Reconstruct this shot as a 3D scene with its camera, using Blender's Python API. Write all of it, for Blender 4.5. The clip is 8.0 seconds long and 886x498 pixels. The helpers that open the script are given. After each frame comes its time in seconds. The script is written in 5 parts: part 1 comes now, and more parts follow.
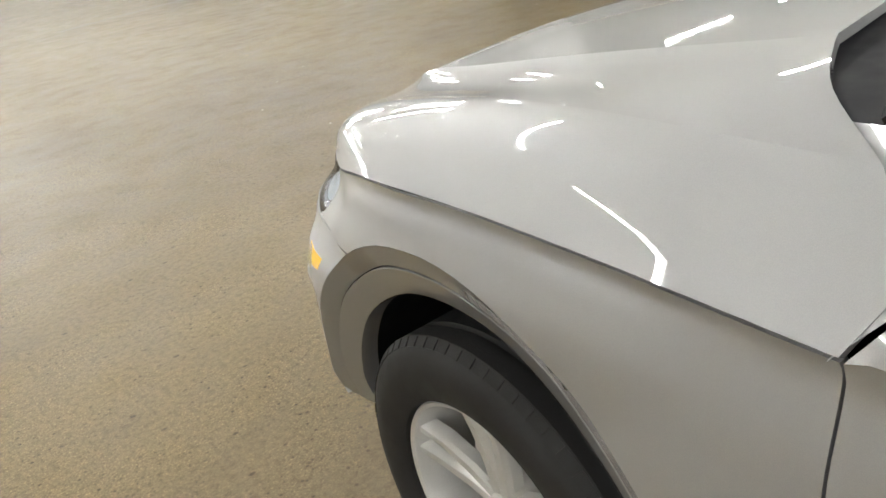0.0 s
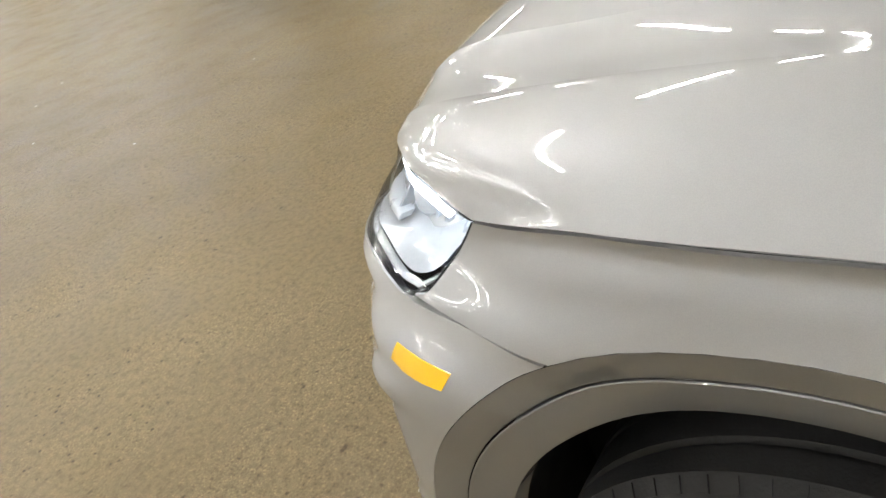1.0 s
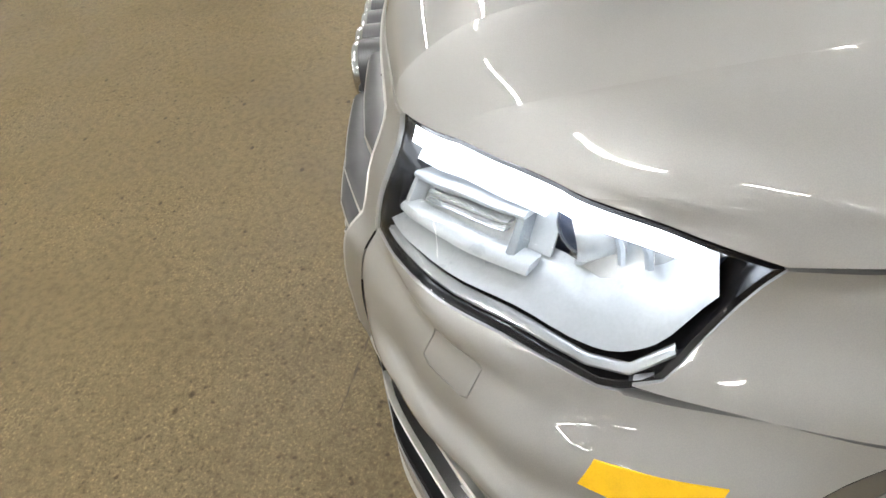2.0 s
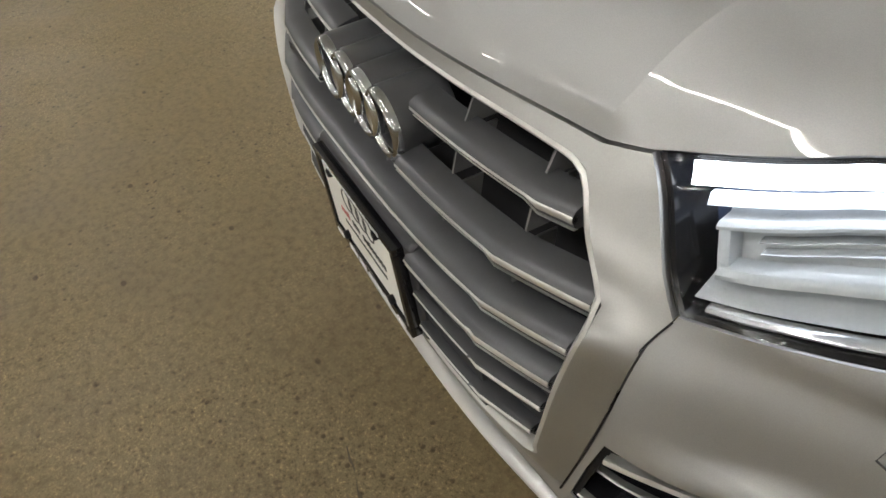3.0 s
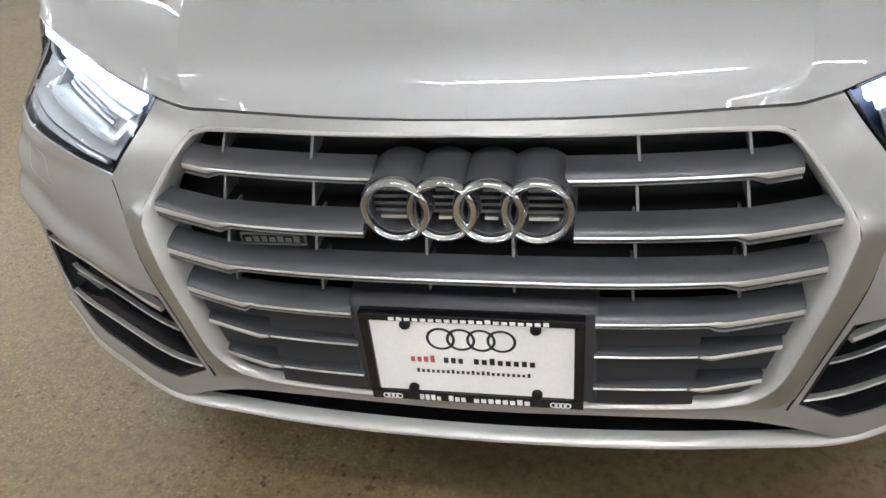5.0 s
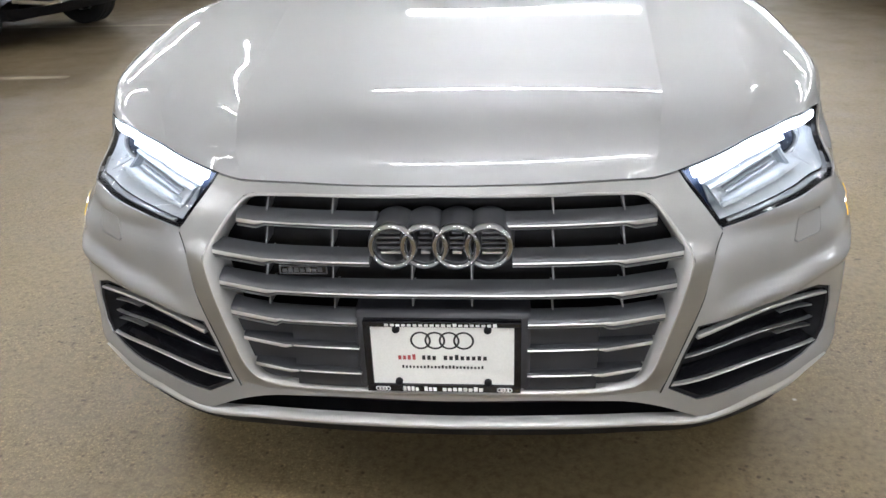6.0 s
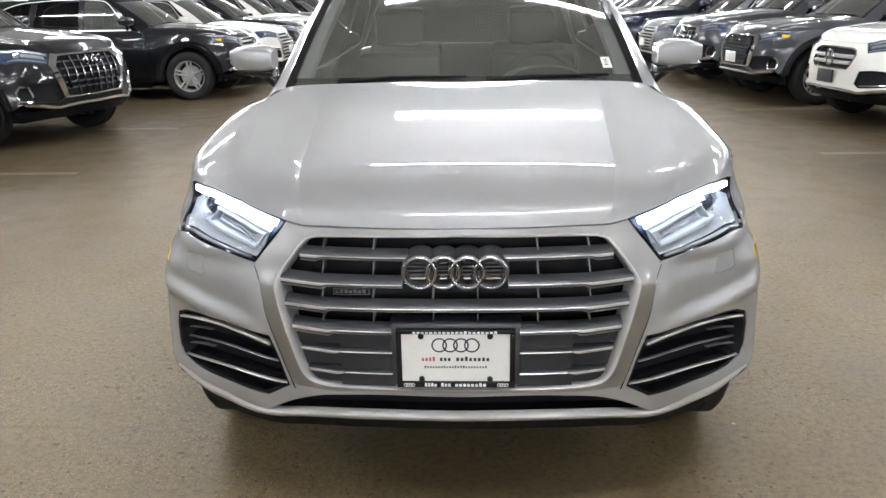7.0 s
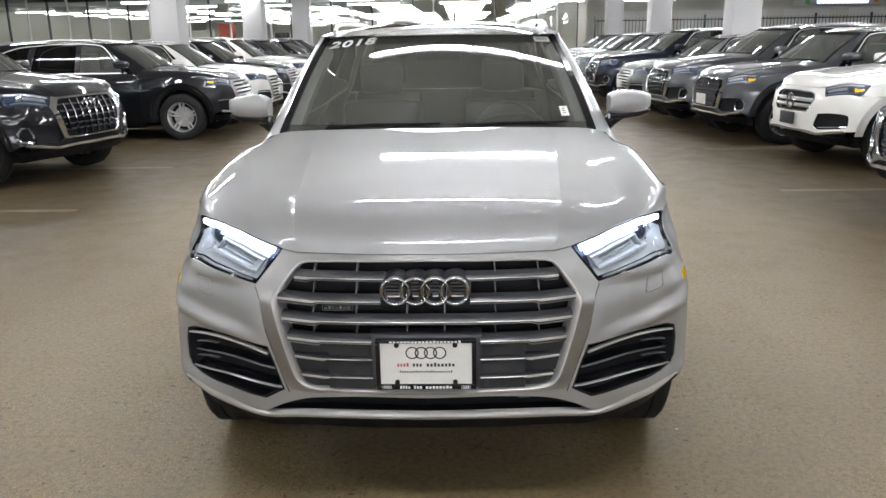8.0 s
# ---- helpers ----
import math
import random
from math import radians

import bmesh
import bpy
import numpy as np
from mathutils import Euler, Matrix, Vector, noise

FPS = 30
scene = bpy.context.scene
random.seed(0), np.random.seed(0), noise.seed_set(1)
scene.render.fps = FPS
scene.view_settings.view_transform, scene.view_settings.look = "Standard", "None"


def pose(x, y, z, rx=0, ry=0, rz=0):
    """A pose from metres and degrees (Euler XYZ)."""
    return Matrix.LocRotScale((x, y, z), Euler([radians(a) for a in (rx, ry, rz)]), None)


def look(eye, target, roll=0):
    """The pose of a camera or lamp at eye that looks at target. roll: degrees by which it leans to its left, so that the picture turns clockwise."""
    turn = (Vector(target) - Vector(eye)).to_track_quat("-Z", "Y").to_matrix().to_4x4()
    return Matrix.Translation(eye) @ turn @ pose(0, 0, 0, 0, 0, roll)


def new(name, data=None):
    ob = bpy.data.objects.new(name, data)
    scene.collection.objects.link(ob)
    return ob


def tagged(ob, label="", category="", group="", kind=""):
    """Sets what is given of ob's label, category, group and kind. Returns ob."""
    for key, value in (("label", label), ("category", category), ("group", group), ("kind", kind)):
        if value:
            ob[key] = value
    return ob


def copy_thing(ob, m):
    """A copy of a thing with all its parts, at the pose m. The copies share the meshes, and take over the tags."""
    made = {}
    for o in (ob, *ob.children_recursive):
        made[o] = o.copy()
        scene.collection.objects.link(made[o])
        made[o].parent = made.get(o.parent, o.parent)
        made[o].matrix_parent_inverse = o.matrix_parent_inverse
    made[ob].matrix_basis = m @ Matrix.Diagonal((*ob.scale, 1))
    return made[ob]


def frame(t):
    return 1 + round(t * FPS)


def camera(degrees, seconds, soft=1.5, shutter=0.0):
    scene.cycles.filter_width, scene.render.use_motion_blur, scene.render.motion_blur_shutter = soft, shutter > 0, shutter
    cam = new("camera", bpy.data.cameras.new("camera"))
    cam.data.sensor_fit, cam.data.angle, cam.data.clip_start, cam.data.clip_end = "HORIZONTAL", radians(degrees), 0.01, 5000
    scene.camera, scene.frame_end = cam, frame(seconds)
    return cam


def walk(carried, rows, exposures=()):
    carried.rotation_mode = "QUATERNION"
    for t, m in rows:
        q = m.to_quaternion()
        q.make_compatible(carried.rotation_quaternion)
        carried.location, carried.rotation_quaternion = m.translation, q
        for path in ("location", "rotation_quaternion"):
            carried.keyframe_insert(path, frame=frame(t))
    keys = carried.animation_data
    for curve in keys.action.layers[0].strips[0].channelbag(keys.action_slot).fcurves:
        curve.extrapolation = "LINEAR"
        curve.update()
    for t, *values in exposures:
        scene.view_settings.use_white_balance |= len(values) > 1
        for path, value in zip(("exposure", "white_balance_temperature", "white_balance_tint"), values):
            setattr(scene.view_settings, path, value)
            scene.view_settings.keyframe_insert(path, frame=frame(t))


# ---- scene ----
cam = camera(59.0, 8.0)
PATH = [
    (0, (1.514, 1.753, 1.437), (0.525, 0.212, 0.632), -12.0),
    (0.5, (1.553, 1.333, 1.46), (0.384, -0.037, 0.589), -14.0),
    (1, (1.479, 0.894, 1.426), (0.16, -0.243, 0.442), -17.4),
    (1.2, (1.451, 0.748, 1.416), (0.073, -0.255, 0.37), -17.7),
    (2.3, (1.211, 0.022, 1.409), (-0.345, 0.059, 0.162), -8.45),
    (2.5, (1.111, -0.095, 1.385), (-0.414, 0.079, 0.126), -9.83),
    (3, (0.918, -0.308, 1.369), (-0.498, 0.201, 0.079), -10.68),
    (3.5, (0.732, -0.553, 1.379), (-0.498, 0.313, 0.051), -10.87),
    (4, (0.501, -0.676, 1.374), (-0.473, 0.441, 0.001), -10.92),
    (4.5, (0.301, -0.742, 1.401), (-0.422, 0.570, 0.064), -10.54),
    (5, (0.161, -0.905, 1.418), (-0.209, 0.688, 0.239), -6.19),
    (5.2, (0.133, -0.983, 1.443), (-0.124, 0.670, 0.326), -4.43),
    (6.3, (0.129, -1.601, 1.550), (-0.008, 0.227, 0.741), -1.64),
    (6.5, (0.087, -1.717, 1.551), (-0.018, 0.147, 0.806), -1.16),
    (7, (0.055, -1.989, 1.587), (-0.029, -0.093, 0.933), -1.05),
    (7.5, (0.089, -2.214, 1.617), (0.017, -0.298, 1.040), -1.08),
    (8, (0.120, -2.373, 1.670), (0.069, -0.464, 1.111), -0.92),
]
# the car's own axes lean a little against the level floor; the path is told in the car's axes and turned with them
SLOPE = Matrix.Translation((0, .79, 0)) @ Matrix.Rotation(radians(1.2), 4, "X") @ Matrix.Translation((0, -.79, 0))
EXPOSURES = [(0.0, 2.03, 6200, 10), (0.5, 2.12, 6200, 10), (1.0, 2.12, 6250, 11), (2.5, 1.70, 6300, 10), (3.0, 1.38, 6400, 10), (3.5, 1.35, 6500, 11), (4.0, 1.57, 6450, 11), (4.5, 1.84, 6200, 12), (5.0, 1.90, 5900, 12), (6.5, 1.86, 5800, 13), (7.5, 1.69, 5850, 13), (8.0, 1.60, 5850, 13)]
walk(cam, [(t, SLOPE @ look(eye, target, roll)) for t, eye, target, roll in PATH], EXPOSURES)

# ---------------------------------------------------------------- light
world = bpy.data.worlds.new("world")
scene.world = world
world.use_nodes = True
world.node_tree.nodes["Background"].inputs[0].default_value = (0.9, 0.93, 1.0, 1)
world.node_tree.nodes["Background"].inputs[1].default_value = 0.02
CEILING = 3.95
LAMP_Z = 3.05  # the strip lights hang below the ceiling
TUBE_POWER = 33.0


# ---------------------------------------------------------------- materials
def material(name):
    m = bpy.data.materials.new(name)
    m.use_nodes = True
    nt = m.node_tree
    return m, nt, nt.nodes["Principled BSDF"]


def put(bsdf, **values):
    for key, value in values.items():
        bsdf.inputs[key.replace("_", " ")].default_value = value


def noise_node(nt, scale, detail=4.0, rough=0.55, where="Object"):
    co = nt.nodes.new("ShaderNodeTexCoord")
    n = nt.nodes.new("ShaderNodeTexNoise")
    n.inputs["Scale"].default_value, n.inputs["Detail"].default_value, n.inputs["Roughness"].default_value = scale, detail, rough
    nt.links.new(co.outputs[where], n.inputs["Vector"])
    return n


def ramp(nt, socket, stops):
    r = nt.nodes.new("ShaderNodeValToRGB")
    while len(r.color_ramp.elements) < len(stops):
        r.color_ramp.elements.new(0.5)
    for e, (at, c) in zip(r.color_ramp.elements, stops):
        e.position, e.color = at, (*c, 1) if len(c) == 3 else c
    nt.links.new(socket, r.inputs[0])
    return r


def blend(nt, kind, a, b, fac):
    m = nt.nodes.new("ShaderNodeMixRGB")
    m.blend_type = kind
    for socket, v in ((m.inputs[0], fac), (m.inputs[1], a), (m.inputs[2], b)):
        if hasattr(v, "links"):
            nt.links.new(v, socket)
        else:
            socket.default_value = v if isinstance(v, float) else (*v, 1)
    return m


def grained(name, colour, rough, metal=0.0, spread=0.12, scale=9.0, fine=180.0, bump=0.0, coat=0.0, coat_rough=0.03, specular=0.5):
    """A surface with a broad and a fine variation of tone, a little uneven gloss and, if wanted, relief."""
    m, nt, b = material(name)
    put(b, Metallic=metal, Coat_Weight=coat, Coat_Roughness=coat_rough, Specular_IOR_Level=specular)
    n1, n2 = noise_node(nt, scale), noise_node(nt, fine, 2.0)
    lo, hi = [max(c * (1 - spread), 0) for c in colour], [min(c * (1 + spread), 1) for c in colour]
    r1 = ramp(nt, n1.outputs["Fac"], [(0.3, lo), (0.7, hi)])
    r2 = ramp(nt, n2.outputs["Fac"], [(0.3, (0.93,) * 3), (0.7, (1.0,) * 3)])
    mixed = blend(nt, "MULTIPLY", r1.outputs[0], r2.outputs[0], 1.0)
    nt.links.new(mixed.outputs[0], b.inputs["Base Color"])
    rr = ramp(nt, n1.outputs["Fac"], [(0.3, (rough * 0.88,) * 3), (0.75, (min(rough * 1.12, 1),) * 3)])
    nt.links.new(rr.outputs[0], b.inputs["Roughness"])
    if bump:
        bp = nt.nodes.new("ShaderNodeBump")
        bp.inputs["Strength"].default_value, bp.inputs["Distance"].default_value = bump, 0.001
        nt.links.new(n2.outputs["Fac"], bp.inputs["Height"])
        nt.links.new(bp.outputs[0], b.inputs["Normal"])
    return m


def paint(name, colour, metal, rough):
    """Car paint: a base coat with fine metal flake under a clear coat."""
    m, nt, b = material(name)
    put(b, Metallic=metal, Coat_Weight=1.0, Coat_Roughness=0.025, Roughness=rough, Specular_IOR_Level=0.12)
    flake, haze = noise_node(nt, 900.0, 1.0), noise_node(nt, 1.6, 3.0)
    r = ramp(nt, flake.outputs["Fac"], [(0.35, [c * 0.97 for c in colour]), (0.65, [min(c * 1.03, 1) for c in colour])])
    dust = ramp(nt, haze.outputs["Fac"], [(0.3, (0.96,) * 3), (0.7, (1.0,) * 3)])
    mixed = blend(nt, "MULTIPLY", r.outputs[0], dust.outputs[0], 1.0)
    nt.links.new(mixed.outputs[0], b.inputs["Base Color"])
    cr = ramp(nt, haze.outputs["Fac"], [(0.35, (0.015,) * 3), (0.75, (0.05,) * 3)])
    nt.links.new(cr.outputs[0], b.inputs["Coat Roughness"])
    return m


def glass(name, tint, gloss=1.0, painted_veil=0.0):
    """A thin pane: clear, with a mirror-like gloss that grows towards grazing angles."""
    m, nt, b = material(name)
    out = nt.nodes["Material Output"]
    nt.nodes.remove(b)
    clear, shine = nt.nodes.new("ShaderNodeBsdfTransparent"), nt.nodes.new("ShaderNodeBsdfGlossy")
    clear.inputs[0].default_value = (*tint, 1)
    shine.inputs["Roughness"].default_value = 0.01
    shine.inputs["Color"].default_value = (gloss, gloss, gloss, 1)
    fr, mix = nt.nodes.new("ShaderNodeFresnel"), nt.nodes.new("ShaderNodeMixShader")
    fr.inputs["IOR"].default_value = 1.5
    nt.links.new(fr.outputs[0], mix.inputs[0])
    nt.links.new(clear.outputs[0], mix.inputs[1])
    nt.links.new(shine.outputs[0], mix.inputs[2])
    if painted_veil:  # dust, with the ceiling's pale reflection painted in as haze
        dust, veil = nt.nodes.new("ShaderNodeBsdfDiffuse"), nt.nodes.new("ShaderNodeMixShader")
        smear = ramp(nt, noise_node(nt, 2.2, 4.0).outputs["Fac"], [(.3, (painted_veil * .75,) * 3), (.7, (painted_veil * 1.25,) * 3)])
        dust.inputs["Color"].default_value = (.60, .61, .54, 1)
        nt.links.new(smear.outputs[0], veil.inputs[0])
        nt.links.new(mix.outputs[0], veil.inputs[1])
        nt.links.new(dust.outputs[0], veil.inputs[2])
        mix = veil
    nt.links.new(mix.outputs[0], out.inputs[0])
    return m


def glow(name, colour, strength):
    m, nt, b = material(name)
    put(b, Base_Color=(*colour, 1), Emission_Color=(*colour, 1), Emission_Strength=strength, Roughness=0.3)
    return m


SILVER = paint("silver_paint", (0.434, 0.436, 0.443), 0.92, 0.63)
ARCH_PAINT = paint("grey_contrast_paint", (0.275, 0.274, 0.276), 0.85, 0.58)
BLACK_PAINT = paint("black_paint", (0.006, 0.0065, 0.009), 0.0, 0.35)
GREY_PAINT = paint("dark_grey_paint", (0.072, 0.075, 0.082), 0.55, 0.35)
MID_PAINT = paint("mid_grey_paint", (0.16, 0.165, 0.17), 0.6, 0.35)
WHITE_PAINT = paint("white_paint", (0.78, 0.77, 0.73), 0.0, 0.35)
BLUE_PAINT = paint("navy_paint", (0.008, 0.011, 0.022), 0.3, 0.35)
SATIN = grained("satin_aluminium", (0.375, 0.373, 0.368), 0.42, 0.85, 0.05, 12.0, 600.0, coat=0.25, coat_rough=0.2)
LIP = grained("bright_silver_trim", (0.52, 0.517, 0.508), 0.36, 0.35, 0.05, 10.0, 500.0)
SLAT = grained("graphite_plastic", (0.092, 0.094, 0.103), 0.40, 0.45, 0.10, 14.0, 500.0, 0.05)
FIN = grained("fin_plastic", (0.16, 0.16, 0.165), 0.45, 0.4, 0.08, 14.0, 400.0)
BLADE = grained("brushed_silver_edge", (0.62, 0.615, 0.60), 0.36, 0.75, 0.05, 20.0, 700.0)
CHROME = grained("chrome", (0.55, 0.565, 0.59), 0.03, 1.0, 0.03, 20.0, 300.0)
DARK = grained("black_plastic", (0.006, 0.006, 0.008), 0.62, 0.0, 0.2, 20.0, 700.0, 0.2, specular=0.22)
GLOSS_BLACK = grained("gloss_black_plastic", (0.008, 0.008, 0.010), 0.14, 0.0, 0.15, 12.0, 300.0)
PANEL_GREY = grained("dark_grey_plastic", (0.020, 0.021, 0.025), 0.5, 0.0, 0.12, 20.0, 700.0, 0.15)
PROJECTOR = grained("projector_glass", (0.045, 0.055, 0.085), 0.10, 0.3, 0.1, 12.0, 300.0)
BRACKET = grained("charcoal_bracket", (0.028, 0.028, 0.033), 0.40, 0.0, 0.12, 24.0, 500.0, 0.15)
RUBBER = grained("tyre_rubber", (0.014, 0.0137, 0.0135), 0.70, 0.0, 0.25, 14.0, 260.0, 0.4, specular=0.3)
RIM = grained("cast_alloy", (0.52, 0.515, 0.50), 0.33, 0.35, 0.06, 10.0, 400.0, coat=0.5, coat_rough=0.1)
AMBER = grained("amber_lens", (0.92, 0.55, 0.02), 0.16, 0.0, 0.05, 40.0, 500.0, 0.1, coat=1.0)
LAMP_DARK = grained("lamp_housing", (0.026, 0.042, 0.085), 0.30, 0.2, 0.25, 30.0, 400.0)
LAMP_CHROME = grained("lamp_reflector", (0.76, 0.78, 0.81), 0.22, 0.7, 0.06, 40.0, 300.0)
LAMP_CLEAR = grained("lamp_acrylic", (0.27, 0.295, 0.325), 0.18, 0.15, 0.06, 40.0, 300.0, coat=0.6)
LAMP_GLASS = glass("lamp_glass", (0.97, 0.98, 0.99), 0.5)
SCREEN_GLASS = glass("tinted_windscreen", (0.40, 0.435, 0.42), painted_veil=0.105)
SIDE_GLASS = glass("privacy_glass", (0.16, 0.17, 0.18))
PALE_GUIDE = grained("pale_light_guide", (0.44, 0.465, 0.49), 0.3, 0.0, 0.06, 30.0, 300.0, coat=0.5)
DRL = glow("running_light", (0.90, 0.95, 1.0), 3.0)
DRL_SOFT = glow("light_guide", (0.86, 0.92, 1.0), 0.28)
TUBE = glow("fluorescent_tube", (1.0, 0.972, 0.895), TUBE_POWER)
PLATE_WHITE = grained("plate_white", (0.78, 0.775, 0.75), 0.35, 0.0, 0.03, 12.0, 300.0)
PRINT_BLACK = grained("black_print", (0.012, 0.012, 0.014), 0.4, 0.0, 0.1)
PRINT_RED = grained("red_print", (0.42, 0.08, 0.08), 0.4, 0.0, 0.1)
PRINT_WHITE = grained("white_print", (0.82, 0.82, 0.82), 0.45, 0.0, 0.05)
TRIM_DARK = grained("dark_cabin_trim", (0.062, 0.062, 0.066), 0.6, 0.0, 0.15, 20.0, 400.0, 0.2)
SEAT = grained("black_leather", (0.028, 0.028, 0.029), 0.45, 0.0, 0.15, 20.0, 300.0, 0.4)
HEADLINER = grained("grey_headliner", (0.42, 0.41, 0.39), 0.85, 0.0, 0.06, 20.0, 600.0, 0.3)


# ---------------------------------------------------------------- mesh helpers
from mathutils.geometry import delaunay_2d_cdt


def part(name, bm, mat, parent, label="", smooth=True):
    """Links a bmesh as one mesh object under a thing or a part."""
    me = bpy.data.meshes.new(name)
    bm.normal_update()
    if smooth:
        for f in bm.faces:
            f.smooth = True
        for e in bm.edges:
            if len(e.link_faces) == 2 and e.calc_face_angle(0) > 0.65:
                e.smooth = False
    bm.to_mesh(me)
    bm.free()
    me.materials.append(mat)
    ob = new(name, me)
    ob.parent = parent
    if label:
        tagged(ob, label)
    return ob


def thing(name, label, category, m=None, group="", kind=""):
    ob = tagged(new(name), label, category, group, kind)
    if m is not None:
        ob.matrix_basis = m
    return ob


def box(bm, x0, x1, y0, y1, z0, z1, bevel=0.0):
    made = bmesh.ops.create_cube(bm, size=1.0, matrix=Matrix.Translation(((x0 + x1) / 2, (y0 + y1) / 2, (z0 + z1) / 2)) @ Matrix.Diagonal((x1 - x0, y1 - y0, z1 - z0, 1)))
    if bevel:
        edges = list({e for v in made["verts"] for e in v.link_edges})
        bmesh.ops.bevel(bm, geom=edges, offset=bevel, segments=2, affect="EDGES", profile=0.5)
    return bm


def loft(bm, rings, closed_ring=True, closed_path=False, caps=False):
    """Quads between rows of points."""
    rows = [[bm.verts.new(p) for p in ring] for ring in rings]
    n = len(rows[0])
    pairs = list(zip(rows, rows[1:])) + ([(rows[-1], rows[0])] if closed_path else [])
    for a, b in pairs:
        for i in range(n if closed_ring else n - 1):
            j = (i + 1) % n
            bm.faces.new((a[i], a[j], b[j], b[i]))
    if caps:
        bm.faces.new(rows[0][::-1])
        bm.faces.new(rows[-1])
    return bm


def lathe(bm, profile, n, centre, axis="x", sign=1.0, closed=False):
    """A turned form: profile rows (radius, along the axis)."""
    rings = []
    for r, a in profile:
        ring = []
        for k in range(n):
            w = 2 * math.pi * k / n
            u, v = r * math.cos(w), r * math.sin(w)
            p = {"x": (sign * a, u, v), "y": (u, sign * a, v), "z": (u, v, sign * a)}[axis]
            ring.append((centre[0] + p[0], centre[1] + p[1], centre[2] + p[2]))
        rings.append(ring)
    return loft(bm, rings, True, closed)


def torus(bm, centre, R, r, axis="y", n=56, k=12, flat=1.0):
    prof = [(R + r * math.cos(2 * math.pi * i / k), flat * r * math.sin(2 * math.pi * i / k)) for i in range(k)]
    return lathe(bm, prof, n, centre, axis, 1.0, True)


def tube(bm, pts, r, n=8, caps=True):
    pts = [Vector(p) for p in pts]
    rings = []
    for i, p in enumerate(pts):
        d = (pts[min(i + 1, len(pts) - 1)] - pts[max(i - 1, 0)]).normalized()
        up = Vector((0, 0, 1)) if abs(d.z) < 0.9 else Vector((1, 0, 0))
        a = d.cross(up).normalized()
        b = a.cross(d)
        rr = r[i] if isinstance(r, (list, tuple)) else r
        rings.append([p + a * rr * math.cos(2 * math.pi * k / n) + b * rr * math.sin(2 * math.pi * k / n) for k in range(n)])
    return loft(bm, rings, True, False, caps)


def hermite(ts, vs):
    """A smooth curve through the values vs at ts."""
    ts, vs = np.asarray(ts, float), np.asarray(vs, float)
    h = np.diff(ts).reshape((-1,) + (1,) * (vs.ndim - 1))
    d = np.diff(vs, axis=0) / h
    m = np.empty_like(vs)
    m[0], m[-1] = d[0], d[-1]
    m[1:-1] = (d[:-1] * h[1:] + d[1:] * h[:-1]) / (h[1:] + h[:-1])

    def f(t):
        t = min(max(t, ts[0]), ts[-1])
        i = min(int(np.searchsorted(ts, t, side="right")) - 1, len(ts) - 2)
        w = ts[i + 1] - ts[i]
        u = (t - ts[i]) / w
        return (2 * u**3 - 3 * u * u + 1) * vs[i] + (u**3 - 2 * u * u + u) * w * m[i] + (3 * u * u - 2 * u**3) * vs[i + 1] + (u**3 - u * u) * w * m[i + 1]

    return f


def table(f, a, b, n=1500):
    """The same curve read off a fine table, which is quicker."""
    ts = np.linspace(a, b, n)
    vs = np.array([f(t) for t in ts])
    if vs.ndim == 1:
        return lambda t: float(np.interp(t, ts, vs))
    x, y = vs[:, 0].copy(), vs[:, 1].copy()
    return lambda t: np.array([np.interp(t, ts, x), np.interp(t, ts, y)])


def ease(a, b, x):
    u = min(max((x - a) / (b - a), 0.0), 1.0)
    return u * u * (3 - 2 * u)


def dense(loop, h, closed=True):
    out = []
    n = len(loop)
    for i in range(n if closed else n - 1):
        a, b = np.array(loop[i], float), np.array(loop[(i + 1) % n], float)
        k = max(1, int(math.ceil(np.hypot(*(b - a)) / h)))
        out += [tuple(a + (b - a) * j / k) for j in range(k)]
    return out if closed else out + [tuple(map(float, loop[-1]))]


def rounded(pts, step=0.02):
    """A smooth open curve through pts, as points about step apart."""
    p = np.array(pts, float)
    ch = np.r_[0, np.cumsum(np.hypot(*np.diff(p, axis=0).T))]
    f = hermite(ch, p)
    k = max(2, int(ch[-1] / step))
    return [tuple(f(ch[-1] * i / k)) for i in range(k + 1)]


def inside(points, loop):
    p, a = np.asarray(points, float), np.asarray(loop, float)
    b = np.roll(a, -1, axis=0)
    hit = np.zeros(len(p), bool)
    for (x0, y0), (x1, y1) in zip(a, b):
        cross = (y0 > p[:, 1]) != (y1 > p[:, 1])
        if cross.any():
            xs = x0 + (p[:, 1] - y0) * (x1 - x0) / (y1 - y0 + 1e-15)
            hit ^= cross & (p[:, 0] < xs)
    return hit


